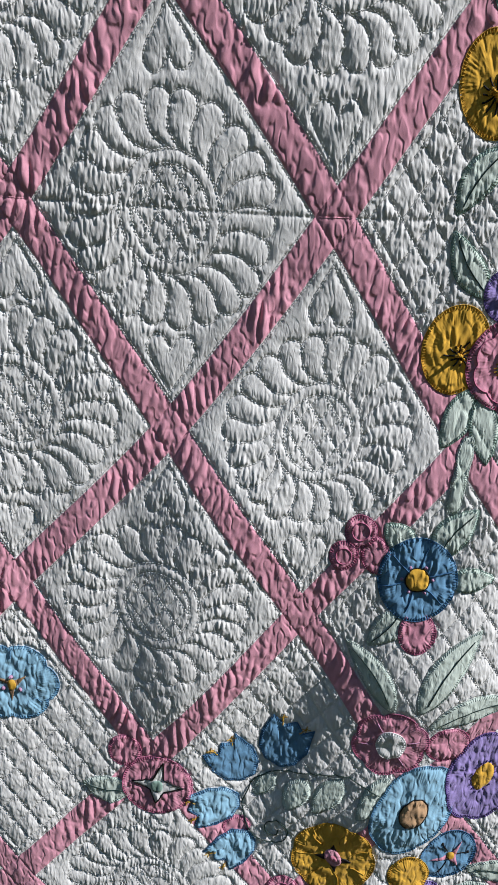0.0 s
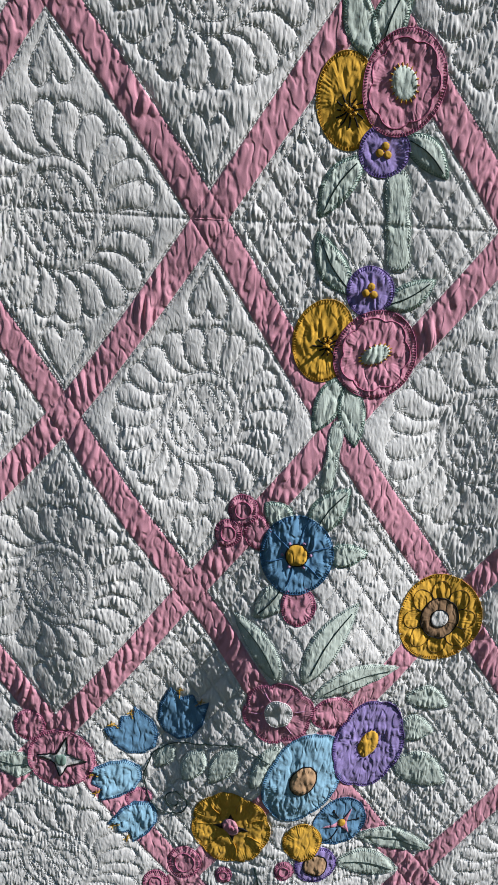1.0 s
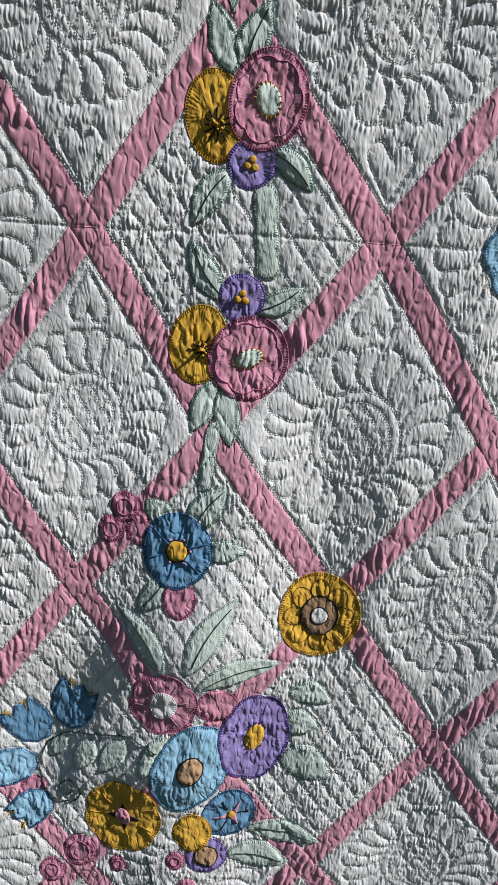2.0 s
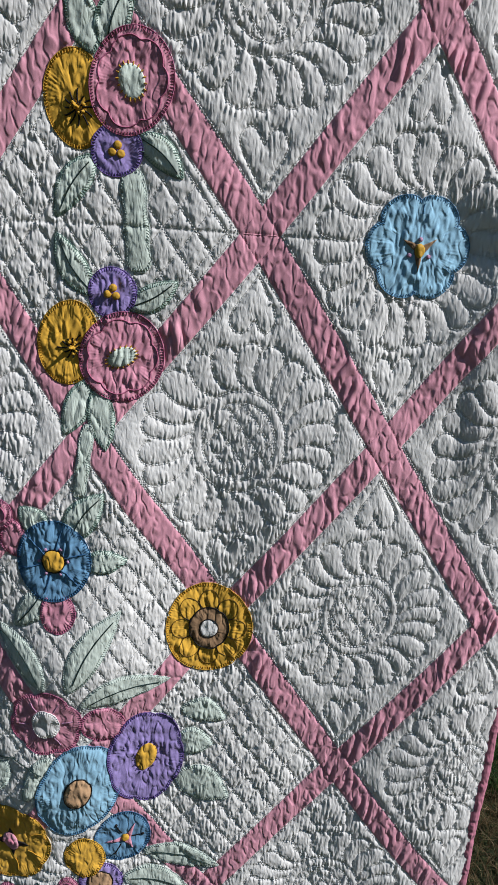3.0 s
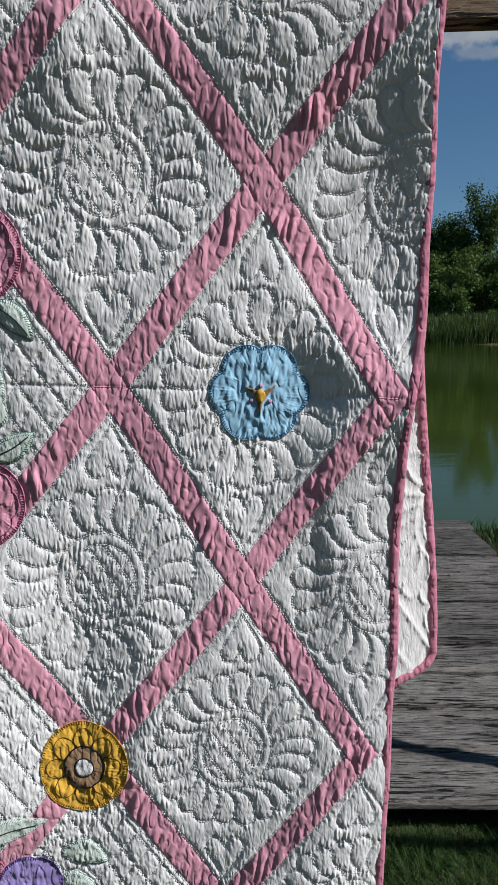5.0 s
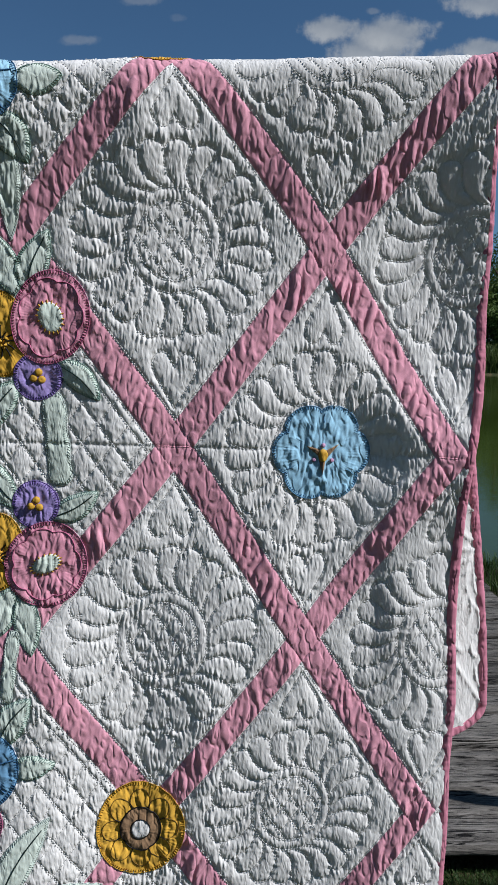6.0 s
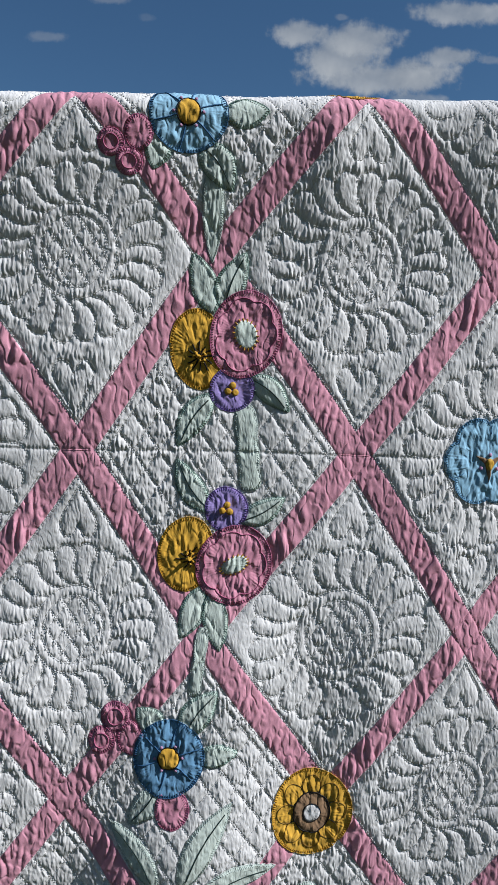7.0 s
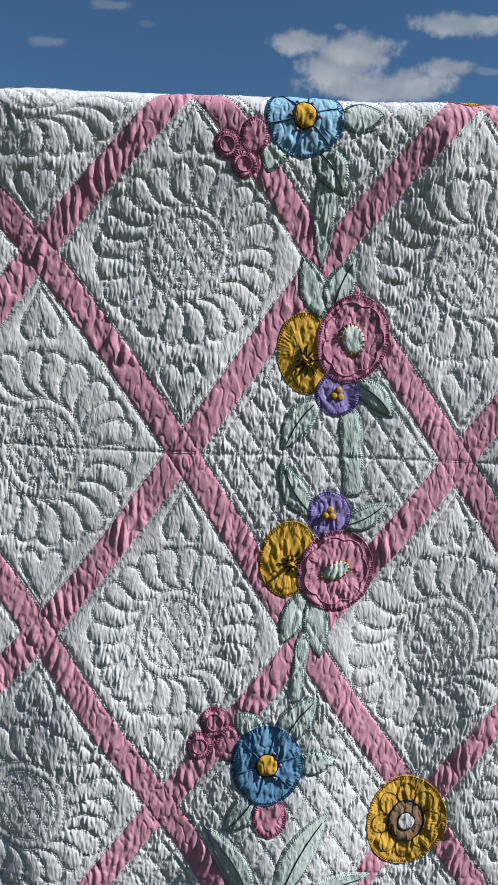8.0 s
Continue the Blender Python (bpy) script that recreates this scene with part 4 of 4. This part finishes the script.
# ---- wood ----
def wood(name, dark, light, along=0, bump=0.9):
    """Weathered grain that runs along one axis."""
    m, nodes, links, b = material(name, 0.85)
    st = [150, 150, 150]
    st[along] = 20
    grain = noise_node(nodes, links, 1.0, 5, tuple(st), 0.75, 0.8)
    st2 = [11, 11, 11]
    st2[along] = 3.0
    patches = noise_node(nodes, links, 1.0, 6, tuple(st2), 0.7)
    c1 = ramp(nodes, links, grain, [(0.32, dark), (0.47, tuple(0.4 * a + 0.6 * c for a, c in zip(dark, light))), (0.66, light)])
    c2 = ramp(nodes, links, patches, [(0.32, (0.50, 0.48, 0.45)), (0.50, (0.9, 0.88, 0.85)), (0.68, (1.25, 1.22, 1.18))])
    st3 = [60, 60, 60]
    st3[along] = 4
    cracks = noise_node(nodes, links, 1.0, 7, tuple(st3), 0.6, 2.0)
    c3 = ramp(nodes, links, cracks, [(0.40, (0.05, 0.045, 0.04)), (0.45, (1, 1, 1))])
    mix0 = nodes.new("ShaderNodeMix")
    mix0.data_type, mix0.blend_type = "RGBA", "MULTIPLY"
    mix0.inputs["Factor"].default_value = 1.0
    links.new(c1, mix0.inputs["A"])
    links.new(c3, mix0.inputs["B"])
    c1 = mix0.outputs["Result"]
    mix = nodes.new("ShaderNodeMix")
    mix.data_type, mix.blend_type = "RGBA", "MULTIPLY"
    mix.inputs["Factor"].default_value = 1.0
    links.new(c1, mix.inputs["A"])
    links.new(c2, mix.inputs["B"])
    info, hue, mr = nodes.new("ShaderNodeObjectInfo"), nodes.new("ShaderNodeHueSaturation"), nodes.new("ShaderNodeMapRange")
    mr.inputs["To Min"].default_value, mr.inputs["To Max"].default_value = 0.6, 1.25
    links.new(info.outputs["Random"], mr.inputs["Value"])
    links.new(mr.outputs["Result"], hue.inputs["Value"])
    links.new(mix.outputs["Result"], hue.inputs["Color"])
    links.new(hue.outputs["Color"], b.inputs["Base Color"])
    bp = nodes.new("ShaderNodeBump")
    bp.inputs["Distance"].default_value, bp.inputs["Strength"].default_value = 0.006, bump
    links.new(grain, bp.inputs["Height"])
    b2 = nodes.new("ShaderNodeBump")
    b2.inputs["Distance"].default_value, b2.inputs["Strength"].default_value = 0.01, 1.0
    links.new(c3, b2.inputs["Height"])
    links.new(bp.outputs["Normal"], b2.inputs["Normal"])
    links.new(b2.outputs["Normal"], b.inputs["Normal"])
    return m


GREY_WOOD = wood("weathered_grey_wood", (0.018, 0.016, 0.014), (0.23, 0.215, 0.195), 0)
BEAM_WOOD = wood("dark_beam_wood", (0.03, 0.026, 0.022), (0.12, 0.10, 0.085), 0)
# near-black colour that stands in for the shade between planks
GAP_SHADE = wood("gap_shade_wood", (0.005, 0.004, 0.003), (0.018, 0.015, 0.011), 0)
RAIL_WOOD = wood("brown_rail_wood", (0.13, 0.085, 0.05), (0.36, 0.26, 0.17), 0, 0.5)
POST_WOOD = wood("brown_post_wood", (0.13, 0.085, 0.05), (0.34, 0.25, 0.16), 2, 0.5)


def board(name, x0, x1, y0, y1, z0, z1, mat, parent, seed, rough=0.003, cells=(60, 10), axis=0):
    """A sawn board with worn, slightly uneven faces and rounded edges."""
    r = np.random.default_rng(seed)
    lo, hi = np.array([x0, y0, z0]), np.array([x1, y1, z1])
    n = cells[0]
    t = np.linspace(0, 1, n)
    o1, o2 = [k for k in range(3) if k != axis]
    w1, w2 = (hi - lo)[o1], (hi - lo)[o2]
    e = min(w1, w2) * 0.22
    prof = [(e, 0), *[(f, 0) for f in np.linspace(e * 1.5, w1 - e * 1.5, cells[1])], (w1 - e, 0), (w1, e), (w1, w2 - e), (w1 - e, w2), *[(f, w2) for f in np.linspace(w1 - e * 1.5, e * 1.5, cells[1])], (e, w2), (0, w2 - e), (0, e)]
    prof = np.array(prof)
    m = len(prof)
    v = np.zeros((n, m, 3))
    wob = np.cumsum(r.standard_normal((n, m)), 0) * rough * 0.06 + r.standard_normal((1, m)) * rough * 0.5
    wob -= np.linspace(0, 1, n)[:, None] * wob[-1:]
    v[..., axis] = lo[axis] + (hi - lo)[axis] * t[:, None]
    v[..., o1] = lo[o1] + prof[None, :, 0] + 0.3 * wob
    v[..., o2] = lo[o2] + prof[None, :, 1] + wob
    f = quads(n, m, True)
    verts = v.reshape(-1, 3)
    caps = []
    for base, flip in ((0, False), ((n - 1) * m, True)):
        c = len(verts)
        verts = np.concatenate([verts, v.reshape(n, m, 3)[0 if base == 0 else -1].mean(0, keepdims=True)])
        k = np.arange(m)
        tri = np.stack([base + k, base + (k + 1) % m, np.full(m, c), np.full(m, c)], 1)
        caps.append(tri)
    fs = [list(map(int, q)) for q in f] + [[int(a), int(b), int(c)] for q in caps for a, b, c, _ in q]
    me = bpy.data.meshes.new(name)
    me.from_pydata(verts.tolist(), [], fs)
    bm = bmesh.new()
    bm.from_mesh(me)
    bmesh.ops.recalc_face_normals(bm, faces=bm.faces)
    bm.to_mesh(me)
    bm.free()
    me.materials.append(mat)
    ob = new(name, me)
    ob.parent = parent
    return ob


# rail that carries the quilt, on two posts
rail = tagged(new("rail"), "brown wooden rail on square posts carrying the quilt", "rail")
rail.rotation_euler = (0, radians(-1.77), 0)
board("rail_board", -1.35, 3.34, 0.925, 0.955, 1.606, 1.662, RAIL_WOOD, rail, 3)
board("post", 3.30, 3.38, 0.955, 1.035, -0.1, 1.662, POST_WOOD, rail, 4, 0.003, (40, 8), 2)
board("post", -1.36, -1.28, 0.955, 1.035, -0.1, 1.662, POST_WOOD, rail, 5, 0.003, (40, 8), 2)

# dock of weathered planks, close to the ground
dock = tagged(new("dock"), "low dock of weathered grey planks beside the pond", "dock")
y = 1.715
r = np.random.default_rng(12)
k = 0
while y < 4.36:
    wd = 0.212 + r.uniform(-0.030, 0.035)
    board("plank", -0.75 + r.uniform(-0.02, 0.02), 1.86 + 0.067 * (y - 1.72) + r.uniform(-0.02, 0.02), y if k else 1.675, y + wd, (0.048 if k else 0.066) + r.uniform(-0.003, 0.003), 0.092 + r.uniform(-0.007, 0.006), GREY_WOOD, dock, 30 + k, 0.009, (90, 10))
    gap = r.uniform(0.014, 0.036)
    # dark strip added just below the surface so the gap looks shaded
    board("gap_debris", -0.72, 1.83 + 0.067 * (y - 1.72), y + wd - 0.004, y + wd + gap + 0.004, 0.050, 0.070, GAP_SHADE, dock, 130 + k, 0.006, (50, 4))
    y += wd + gap
    k += 1
for yb in (1.77, 2.9, 4.2):
    board("beam", -0.7, 1.82, yb, yb + 0.08, -0.02, 0.045, BEAM_WOOD, dock, int(yb * 50), 0.003, (40, 6))
# unseen post, placed so that its shadow streaks across the planks
board("mooring_post", 2.045, 2.095, 1.575, 1.625, -0.3, 1.05, POST_WOOD, dock, 77, 0.003, (20, 6), 2)


# ---- ground, pond and far bank ----
def land(x, y):
    near = smooth01(4.4 + 0.25 * np.sin(1.3 * x), 5.8 + 0.25 * np.sin(1.3 * x), y)
    far = smooth01(133, 139, y + np.sin(0.16 * x))
    z = -1.0 * near + 2.6 * far + 5.2 * smooth01(140, 168, y)
    lump = 0.012 * np.sin(7 * x + 3 * y) * np.sin(5 * y - 2 * x) + 0.008 * np.sin(17 * x) * np.sin(19 * y)
    return z + lump * (1 - near)


gy = np.concatenate([np.linspace(-900, -12, 12), np.linspace(-10, -0.5, 20), np.linspace(-0.4, 6, 60), np.linspace(6.2, 128, 30), np.linspace(129, 180, 60), np.linspace(190, 1500, 14)])
gx = np.concatenate([np.linspace(-1500, -60, 14), np.linspace(-55, -3, 40), np.linspace(-2.8, 5, 60), np.linspace(5.5, 120, 80), np.linspace(130, 1500, 14)])
yy, xx = np.meshgrid(gy, gx, indexing="ij")
m, nodes, links, b = material("grassy_soil", 0.95)
patch = noise_node(nodes, links, 1.3, 6)
links.new(ramp(nodes, links, patch, [(0.30, (0.020, 0.030, 0.010)), (0.50, (0.045, 0.048, 0.018)), (0.62, (0.10, 0.072, 0.036))]), b.inputs["Base Color"])
bp = nodes.new("ShaderNodeBump")
bp.inputs["Distance"].default_value, bp.inputs["Strength"].default_value = 0.03, 1.0
links.new(noise_node(nodes, links, 45, 6), bp.inputs["Height"])
links.new(bp.outputs["Normal"], b.inputs["Normal"])
SOIL = m
ground = piece("ground", np.stack([xx, yy, land(xx, yy)], -1).reshape(-1, 3), quads(len(gy), len(gx)), SOIL)
tagged(ground, "grassy ground, green by the dock and dry in front", "ground", kind="structure")

m, nodes, links, b = material("pond_water", 0.06)
b.inputs["IOR"].default_value = 1.33
b.inputs["Roughness"].default_value = 0.07
b.inputs["Specular IOR Level"].default_value = 0.5
bp = nodes.new("ShaderNodeBump")
bp.inputs["Distance"].default_value, bp.inputs["Strength"].default_value = 0.02, 0.10
links.new(noise_node(nodes, links, 2.2, 4, (0.35, 1.6, 1)), bp.inputs["Height"])
links.new(bp.outputs["Normal"], b.inputs["Normal"])
links.new(ramp(nodes, links, noise_node(nodes, links, 0.08, 3), [(0.35, (0.026, 0.042, 0.006)), (0.65, (0.042, 0.062, 0.010))]), b.inputs["Base Color"])
wx, wy = np.meshgrid(np.linspace(-320, 400, 30), np.linspace(4.4, 142, 30))
water = piece("water", np.stack([wx, wy, np.full_like(wx, -0.42)], -1).reshape(-1, 3), quads(30, 30), m)
tagged(water, "murky green pond water with faint ripples", "water", kind="structure")


def leafy(name, stops, rough=0.6, trans=0.25, scale=3.0):
    m, nodes, links, b = material(name, rough)
    g = nodes.new("ShaderNodeNewGeometry")
    c = ramp(nodes, links, g.outputs["Random Per Island"], stops)
    links.new(c, b.inputs["Base Color"])
    tr, add = nodes.new("ShaderNodeBsdfTranslucent"), nodes.new("ShaderNodeMixShader")
    add.inputs["Fac"].default_value = trans
    links.new(c, tr.inputs["Color"])
    links.new(b.outputs["BSDF"], add.inputs[1])
    links.new(tr.outputs["BSDF"], add.inputs[2])
    links.new(add.outputs["Shader"], nodes["Material Output"].inputs["Surface"])
    return m


GREEN_GRASS = leafy("green_grass", [(0.0, (0.016, 0.040, 0.007)), (0.7, (0.032, 0.070, 0.011)), (1.0, (0.08, 0.12, 0.03))])
DRY_GRASS = leafy("dry_grass", [(0.0, (0.055, 0.034, 0.014)), (0.6, (0.13, 0.083, 0.036)), (0.85, (0.045, 0.062, 0.016)), (1.0, (0.27, 0.19, 0.10))])
REED = leafy("reeds", [(0.0, (0.035, 0.060, 0.014)), (0.7, (0.08, 0.12, 0.030)), (1.0, (0.15, 0.17, 0.06))])
LEAF = leafy("tree_leaves", [(0.0, (0.024, 0.048, 0.010)), (0.6, (0.060, 0.110, 0.022)), (1.0, (0.11, 0.17, 0.040))])
LEAF2 = leafy("bush_leaves", [(0.0, (0.040, 0.070, 0.014)), (0.6, (0.095, 0.155, 0.030)), (1.0, (0.16, 0.22, 0.06))])


def blades(name, x, y, z, height, width, mat, seed, label, flop=0.6):
    """Blades of grass as bent, tapered strips."""
    r = np.random.default_rng(seed)
    n = len(x)
    a = r.uniform(0, 2 * np.pi, n)
    lean = r.uniform(0.1, 1, n) * flop * height
    dx, dy = np.cos(a), np.sin(a)
    sx, sy = -dy * width, dx * width
    rows = []
    for t, wk in ((0, 1.0), (0.45, 0.85), (0.8, 0.5), (1.0, 0.05)):
        cx, cy, cz = x + dx * lean * t * t, y + dy * lean * t * t, z + height * t * (1 - 0.25 * t * flop)
        rows += [np.stack([cx - sx * wk, cy - sy * wk, cz], -1), np.stack([cx + sx * wk, cy + sy * wk, cz], -1)]
    v = np.stack(rows, 1).reshape(-1, 3)
    q = np.array([[0, 1, 3, 2], [2, 3, 5, 4], [4, 5, 7, 6]])
    f = (np.arange(n)[:, None, None] * 8 + q[None]).reshape(-1, 4)
    return tagged(piece(name, v, f, mat), label, "grass", kind="stuff")


r = np.random.default_rng(5)
n = 20000
x, y = r.uniform(0.75, 2.1, n), 1.705 - 0.31 * r.uniform(0, 1, n) ** 1.1
blades("green_grass", x, y, land(x, y), r.uniform(0.02, 0.075, n) * np.clip((1.72 - y) / 0.12, 0.3, 1), r.uniform(0.0005, 0.0013, n), GREEN_GRASS, 1, "short green grass along the dock", 1.0)
n = 26000
x, y = r.uniform(0.7, 2.0, n), r.uniform(0.85, 1.52, n)
blades("dry_grass", x, y, land(x, y), r.uniform(0.010, 0.050, n), r.uniform(0.0004, 0.0011, n), DRY_GRASS, 2, "short dry brown grass in front of the dock", 1.5)
n = 9000
x, y = r.uniform(2.1, 3.9, n), r.uniform(2.9, 5.4, n)
blades("green_grass", x, y, land(x, y), r.uniform(0.04, 0.17, n), r.uniform(0.0015, 0.004, n), GREEN_GRASS, 3, "tall green grass on the pond bank", 1.0)
n = 18000
x, y = r.uniform(15, 70, n), 134.4 + 15 * r.uniform(0, 1, n) ** 1.6
blades("reeds", x, y, land(x, y) - 0.2, r.uniform(1.4, 5.0, n), r.uniform(0.04, 0.10, n), REED, 4, "tall reeds and grass along the far bank", 0.4)



def weed(x, y, size, seed):
    """A rosette of broad, folded leaves on short stalks."""
    r = np.random.default_rng(seed)
    top = tagged(new("weed"), "broad-leaved green weed in the grass by the dock", "weed", "weeds by the dock")
    top.location = (x, y, float(land(np.array(x), np.array(y))))
    for k in range(11):
        a, ln, up = r.uniform(0, 6.28), size * r.uniform(0.6, 1.1), r.uniform(0.4, 1.2)
        t, s = np.meshgrid(np.linspace(0, 1, 9), np.linspace(-1, 1, 5), indexing="ij")
        wd = ln * 0.26 * np.sin(np.pi * t**0.8) ** 0.9 + 0.0008
        out, side = ln * t * (1 - 0.15 * t), s * wd
        z = ln * up * (t - 0.65 * t * t) + 0.25 * np.abs(side) + 0.01
        v = np.stack([np.cos(a) * out - np.sin(a) * side, np.sin(a) * out + np.cos(a) * side, z], -1)
        piece("leaf_blade", v.reshape(-1, 3), quads(9, 5), GREEN_GRASS, top)


for k, (x, y, size) in enumerate([(1.055, 1.475, 0.034), (1.13, 1.555, 0.045), (1.19, 1.56, 0.030), (1.30, 1.61, 0.034), (1.50, 1.55, 0.03)]):
    weed(x, y, size, 400 + k)

m, nodes, links, b = material("bark", 0.9)
links.new(ramp(nodes, links, noise_node(nodes, links, 3, 5, (4, 4, 1)), [(0.3, (0.04, 0.03, 0.022)), (0.7, (0.12, 0.095, 0.07))]), b.inputs["Base Color"])
BARK = m


def tree(name, x, y, height, spread, seed, mat, label, group, leaves=2600, size=0.32, low=0.18):
    """A tapered trunk with limbs and a crown of leaf clumps with gaps."""
    r = np.random.default_rng(seed)
    base = np.array([x, y, float(land(np.array(x), np.array(y)))])
    top = tagged(new(name), label, name, group)
    top.location = base
    limbs, tips = [], []
    trunk = np.array([(0, 0, -0.3), (0.1, 0.05, height * 0.25), (0.05, -0.1, height * 0.5), (0.2, 0.1, height * 0.85)]) * 1.0
    limbs.append((trunk, height * 0.022))
    for k in range(13):
        h = height * r.uniform(low, 0.75)
        a = r.uniform(0, 2 * np.pi)
        e = np.array([np.cos(a) * spread * r.uniform(0.45, 0.95), np.sin(a) * spread * r.uniform(0.45, 0.95), h + height * r.uniform(0.05, 0.25)])
        s = np.array([0.05, 0, h * 0.85])
        limbs.append((np.array([s, (s + e) / 2 + (0, 0, height * 0.03), e]), height * 0.008))
        tips += [e, (s + e) / 2, s + (e - s) * 0.78]
    tips.append(trunk[-1])
    vs, fs, base_i = [], [], 0
    for p, rad in limbs:
        turn = np.linspace(0, 2 * np.pi, 7, endpoint=False)
        t = np.linspace(1, 0.35, len(p))
        ring = p[:, None] + rad * t[:, None, None] * np.stack([np.cos(turn), np.sin(turn), 0 * turn], -1)[None]
        vs.append(ring.reshape(-1, 3))
        fs.append(quads(len(p), 7, True) + base_i)
        base_i += len(p) * 7
    piece("trunk", np.concatenate(vs), np.concatenate(fs), BARK, top)
    tips = np.array(tips)
    c = tips[r.integers(0, len(tips), leaves)] + r.standard_normal((leaves, 3)) * np.array([spread * 0.15, spread * 0.15, height * 0.052])
    a = r.standard_normal((leaves, 3))
    a /= np.linalg.norm(a, axis=1, keepdims=True)
    b2 = np.cross(a, r.standard_normal((leaves, 3)))
    b2 /= np.linalg.norm(b2, axis=1, keepdims=True)
    sz = size * r.uniform(0.5, 1.2, (leaves, 1))
    v = np.stack([c - a * sz, c + b2 * sz * 0.55, c + a * sz, c - b2 * sz * 0.55], 1).reshape(-1, 3)
    v[:, 2] = np.maximum(v[:, 2], 0.1)
    piece("crown", v, np.arange(leaves * 4).reshape(-1, 4), mat, top, "", False)
    return top


TREES = [(28, 160, 21, 9), (39, 164, 21, 9), (44.6, 164, 20, 6.4), (60.5, 158, 27, 8.4), (50.4, 160, 27, 5.6), (66, 166, 26, 9), (82, 164, 28, 10), (16, 164, 24, 10)]
BUSHES = [(33, 150, 11, 5.2), (41, 149, 13, 5.2), (48, 150, 10, 4.8), (54.4, 148, 12, 5.6), (44, 156, 15, 6.8), (36, 156, 14, 6.4), (53, 156, 15, 6.4), (60, 157, 16, 6.8), (62, 150, 13, 6), (28, 156, 14, 6.8)]
for k, (x, y, h, s) in enumerate(TREES):
    seen = 0.22 < x / y < 0.40
    tree("tree", x, y, h, s, 60 + k, LEAF, "dark green leafy tree on the far bank", "trees on the far bank", 15000 if seen else 4000, 0.30 if seen else 0.55, 0.04)
for k, (x, y, h, s) in enumerate(BUSHES):
    tree("bush", x, y, h, s, 71 + k, LEAF2, "bright green bush on the far bank", "bushes on the far bank", 9000, 0.30, 0.03)
# unseen trees added behind the camera to cut the sky's fill on the quilt
for k in range(13):
    tree("tree", -66 + 11 * k, -25 - 4 * (k % 3), 21 + 2 * (k % 4), 6.5, 90 + k, LEAF, "unseen leafy tree added behind the camera to block sky light", "trees on the near bank", 2600, 0.8, 0.04)


# ---- clouds, far off ----
def cloud(x, z, rx, rz, seed, dense=0.92, strength=1.05):
    """A far bank of cloud on a flat sheet that glows by itself, ragged at its edges."""
    m = bpy.data.materials.new("cloud_vapour")
    m.use_nodes = True
    nodes, links = m.node_tree.nodes, m.node_tree.links
    nodes.clear()
    out, mix, tr, em = (nodes.new(k) for k in ("ShaderNodeOutputMaterial", "ShaderNodeMixShader", "ShaderNodeBsdfTransparent", "ShaderNodeEmission"))
    co, mp = nodes.new("ShaderNodeTexCoord"), nodes.new("ShaderNodeMapping")
    mp.inputs["Location"].default_value = (seed * 3.7, 0, seed * 1.3)
    n1, n2 = nodes.new("ShaderNodeTexNoise"), nodes.new("ShaderNodeTexNoise")
    n1.inputs["Scale"].default_value, n1.inputs["Detail"].default_value, n1.inputs["Roughness"].default_value = 0.011, 7, 0.62
    n2.inputs["Scale"].default_value, n2.inputs["Detail"].default_value = 0.007, 4
    links.new(co.outputs["Object"], mp.inputs["Vector"])
    links.new(mp.outputs["Vector"], n1.inputs["Vector"])
    links.new(mp.outputs["Vector"], n2.inputs["Vector"])
    sc, le = nodes.new("ShaderNodeVectorMath"), nodes.new("ShaderNodeVectorMath")
    sc.operation, le.operation = "MULTIPLY", "LENGTH"
    sc.inputs[1].default_value = (1 / rx, 0, 1 / rz)
    links.new(co.outputs["Object"], sc.inputs[0])
    links.new(sc.outputs["Vector"], le.inputs[0])
    sub, rm = nodes.new("ShaderNodeMath"), nodes.new("ShaderNodeMapRange")
    sub.operation = "MULTIPLY_ADD"
    sub.inputs[1].default_value = -0.42
    links.new(le.outputs["Value"], sub.inputs[0])
    links.new(n1.outputs["Fac"], sub.inputs[2])
    rm.inputs["From Min"].default_value, rm.inputs["From Max"].default_value = -0.02, 0.27
    rm.inputs["To Max"].default_value = dense
    rm.interpolation_type = "SMOOTHSTEP"
    links.new(sub.outputs["Value"], rm.inputs["Value"])
    # the cloud's sunlit and grey parts are put in as emission colour
    links.new(ramp(nodes, links, n2.outputs["Fac"], [(0.35, (0.30, 0.35, 0.42)), (0.65, (0.56, 0.59, 0.62))]), em.inputs["Color"])
    em.inputs["Strength"].default_value = strength
    links.new(rm.outputs["Result"], mix.inputs["Fac"])
    links.new(tr.outputs["BSDF"], mix.inputs[1])
    links.new(em.outputs["Emission"], mix.inputs[2])
    links.new(mix.outputs["Shader"], out.inputs["Surface"])
    X, Z = np.meshgrid(np.linspace(-1.8 * rx, 1.8 * rx, 8), np.linspace(-1.8 * rz, 1.8 * rz, 8))
    ob = piece("cloud", np.stack([X, 0 * X, Z], -1).reshape(-1, 3), quads(8, 8), m)
    far = 1 + 0.008 * seed
    ob.location = (x * far, 2050 * far, z * far)
    tagged(ob, "white ragged cloud in the blue sky", "cloud", kind="structure")


cloud(278, 912, 78, 32, 1, 0.9)
cloud(442, 905, 100, 42, 2, 0.9)
cloud(391, 855, 110, 60, 3, 0.92)
cloud(501, 800, 190, 38, 4, 0.9)
cloud(696, 869, 80, 26, 5, 0.85)
cloud(608, 822, 105, 38, 6, 0.9)
cloud(720, 985, 142, 32, 7, 0.85)
cloud(-404, 868, 56, 15, 8, 0.35)
cloud(-238, 972, 60, 15, 9, 0.35)
cloud(815, 865, 40, 14, 10, 0.4)
cloud(393, 957, 22, 11, 11, 0.35)
cloud(-137, 930, 24, 13, 12, 0.15)
cloud(600, 748, 90, 22, 13, 0.5)
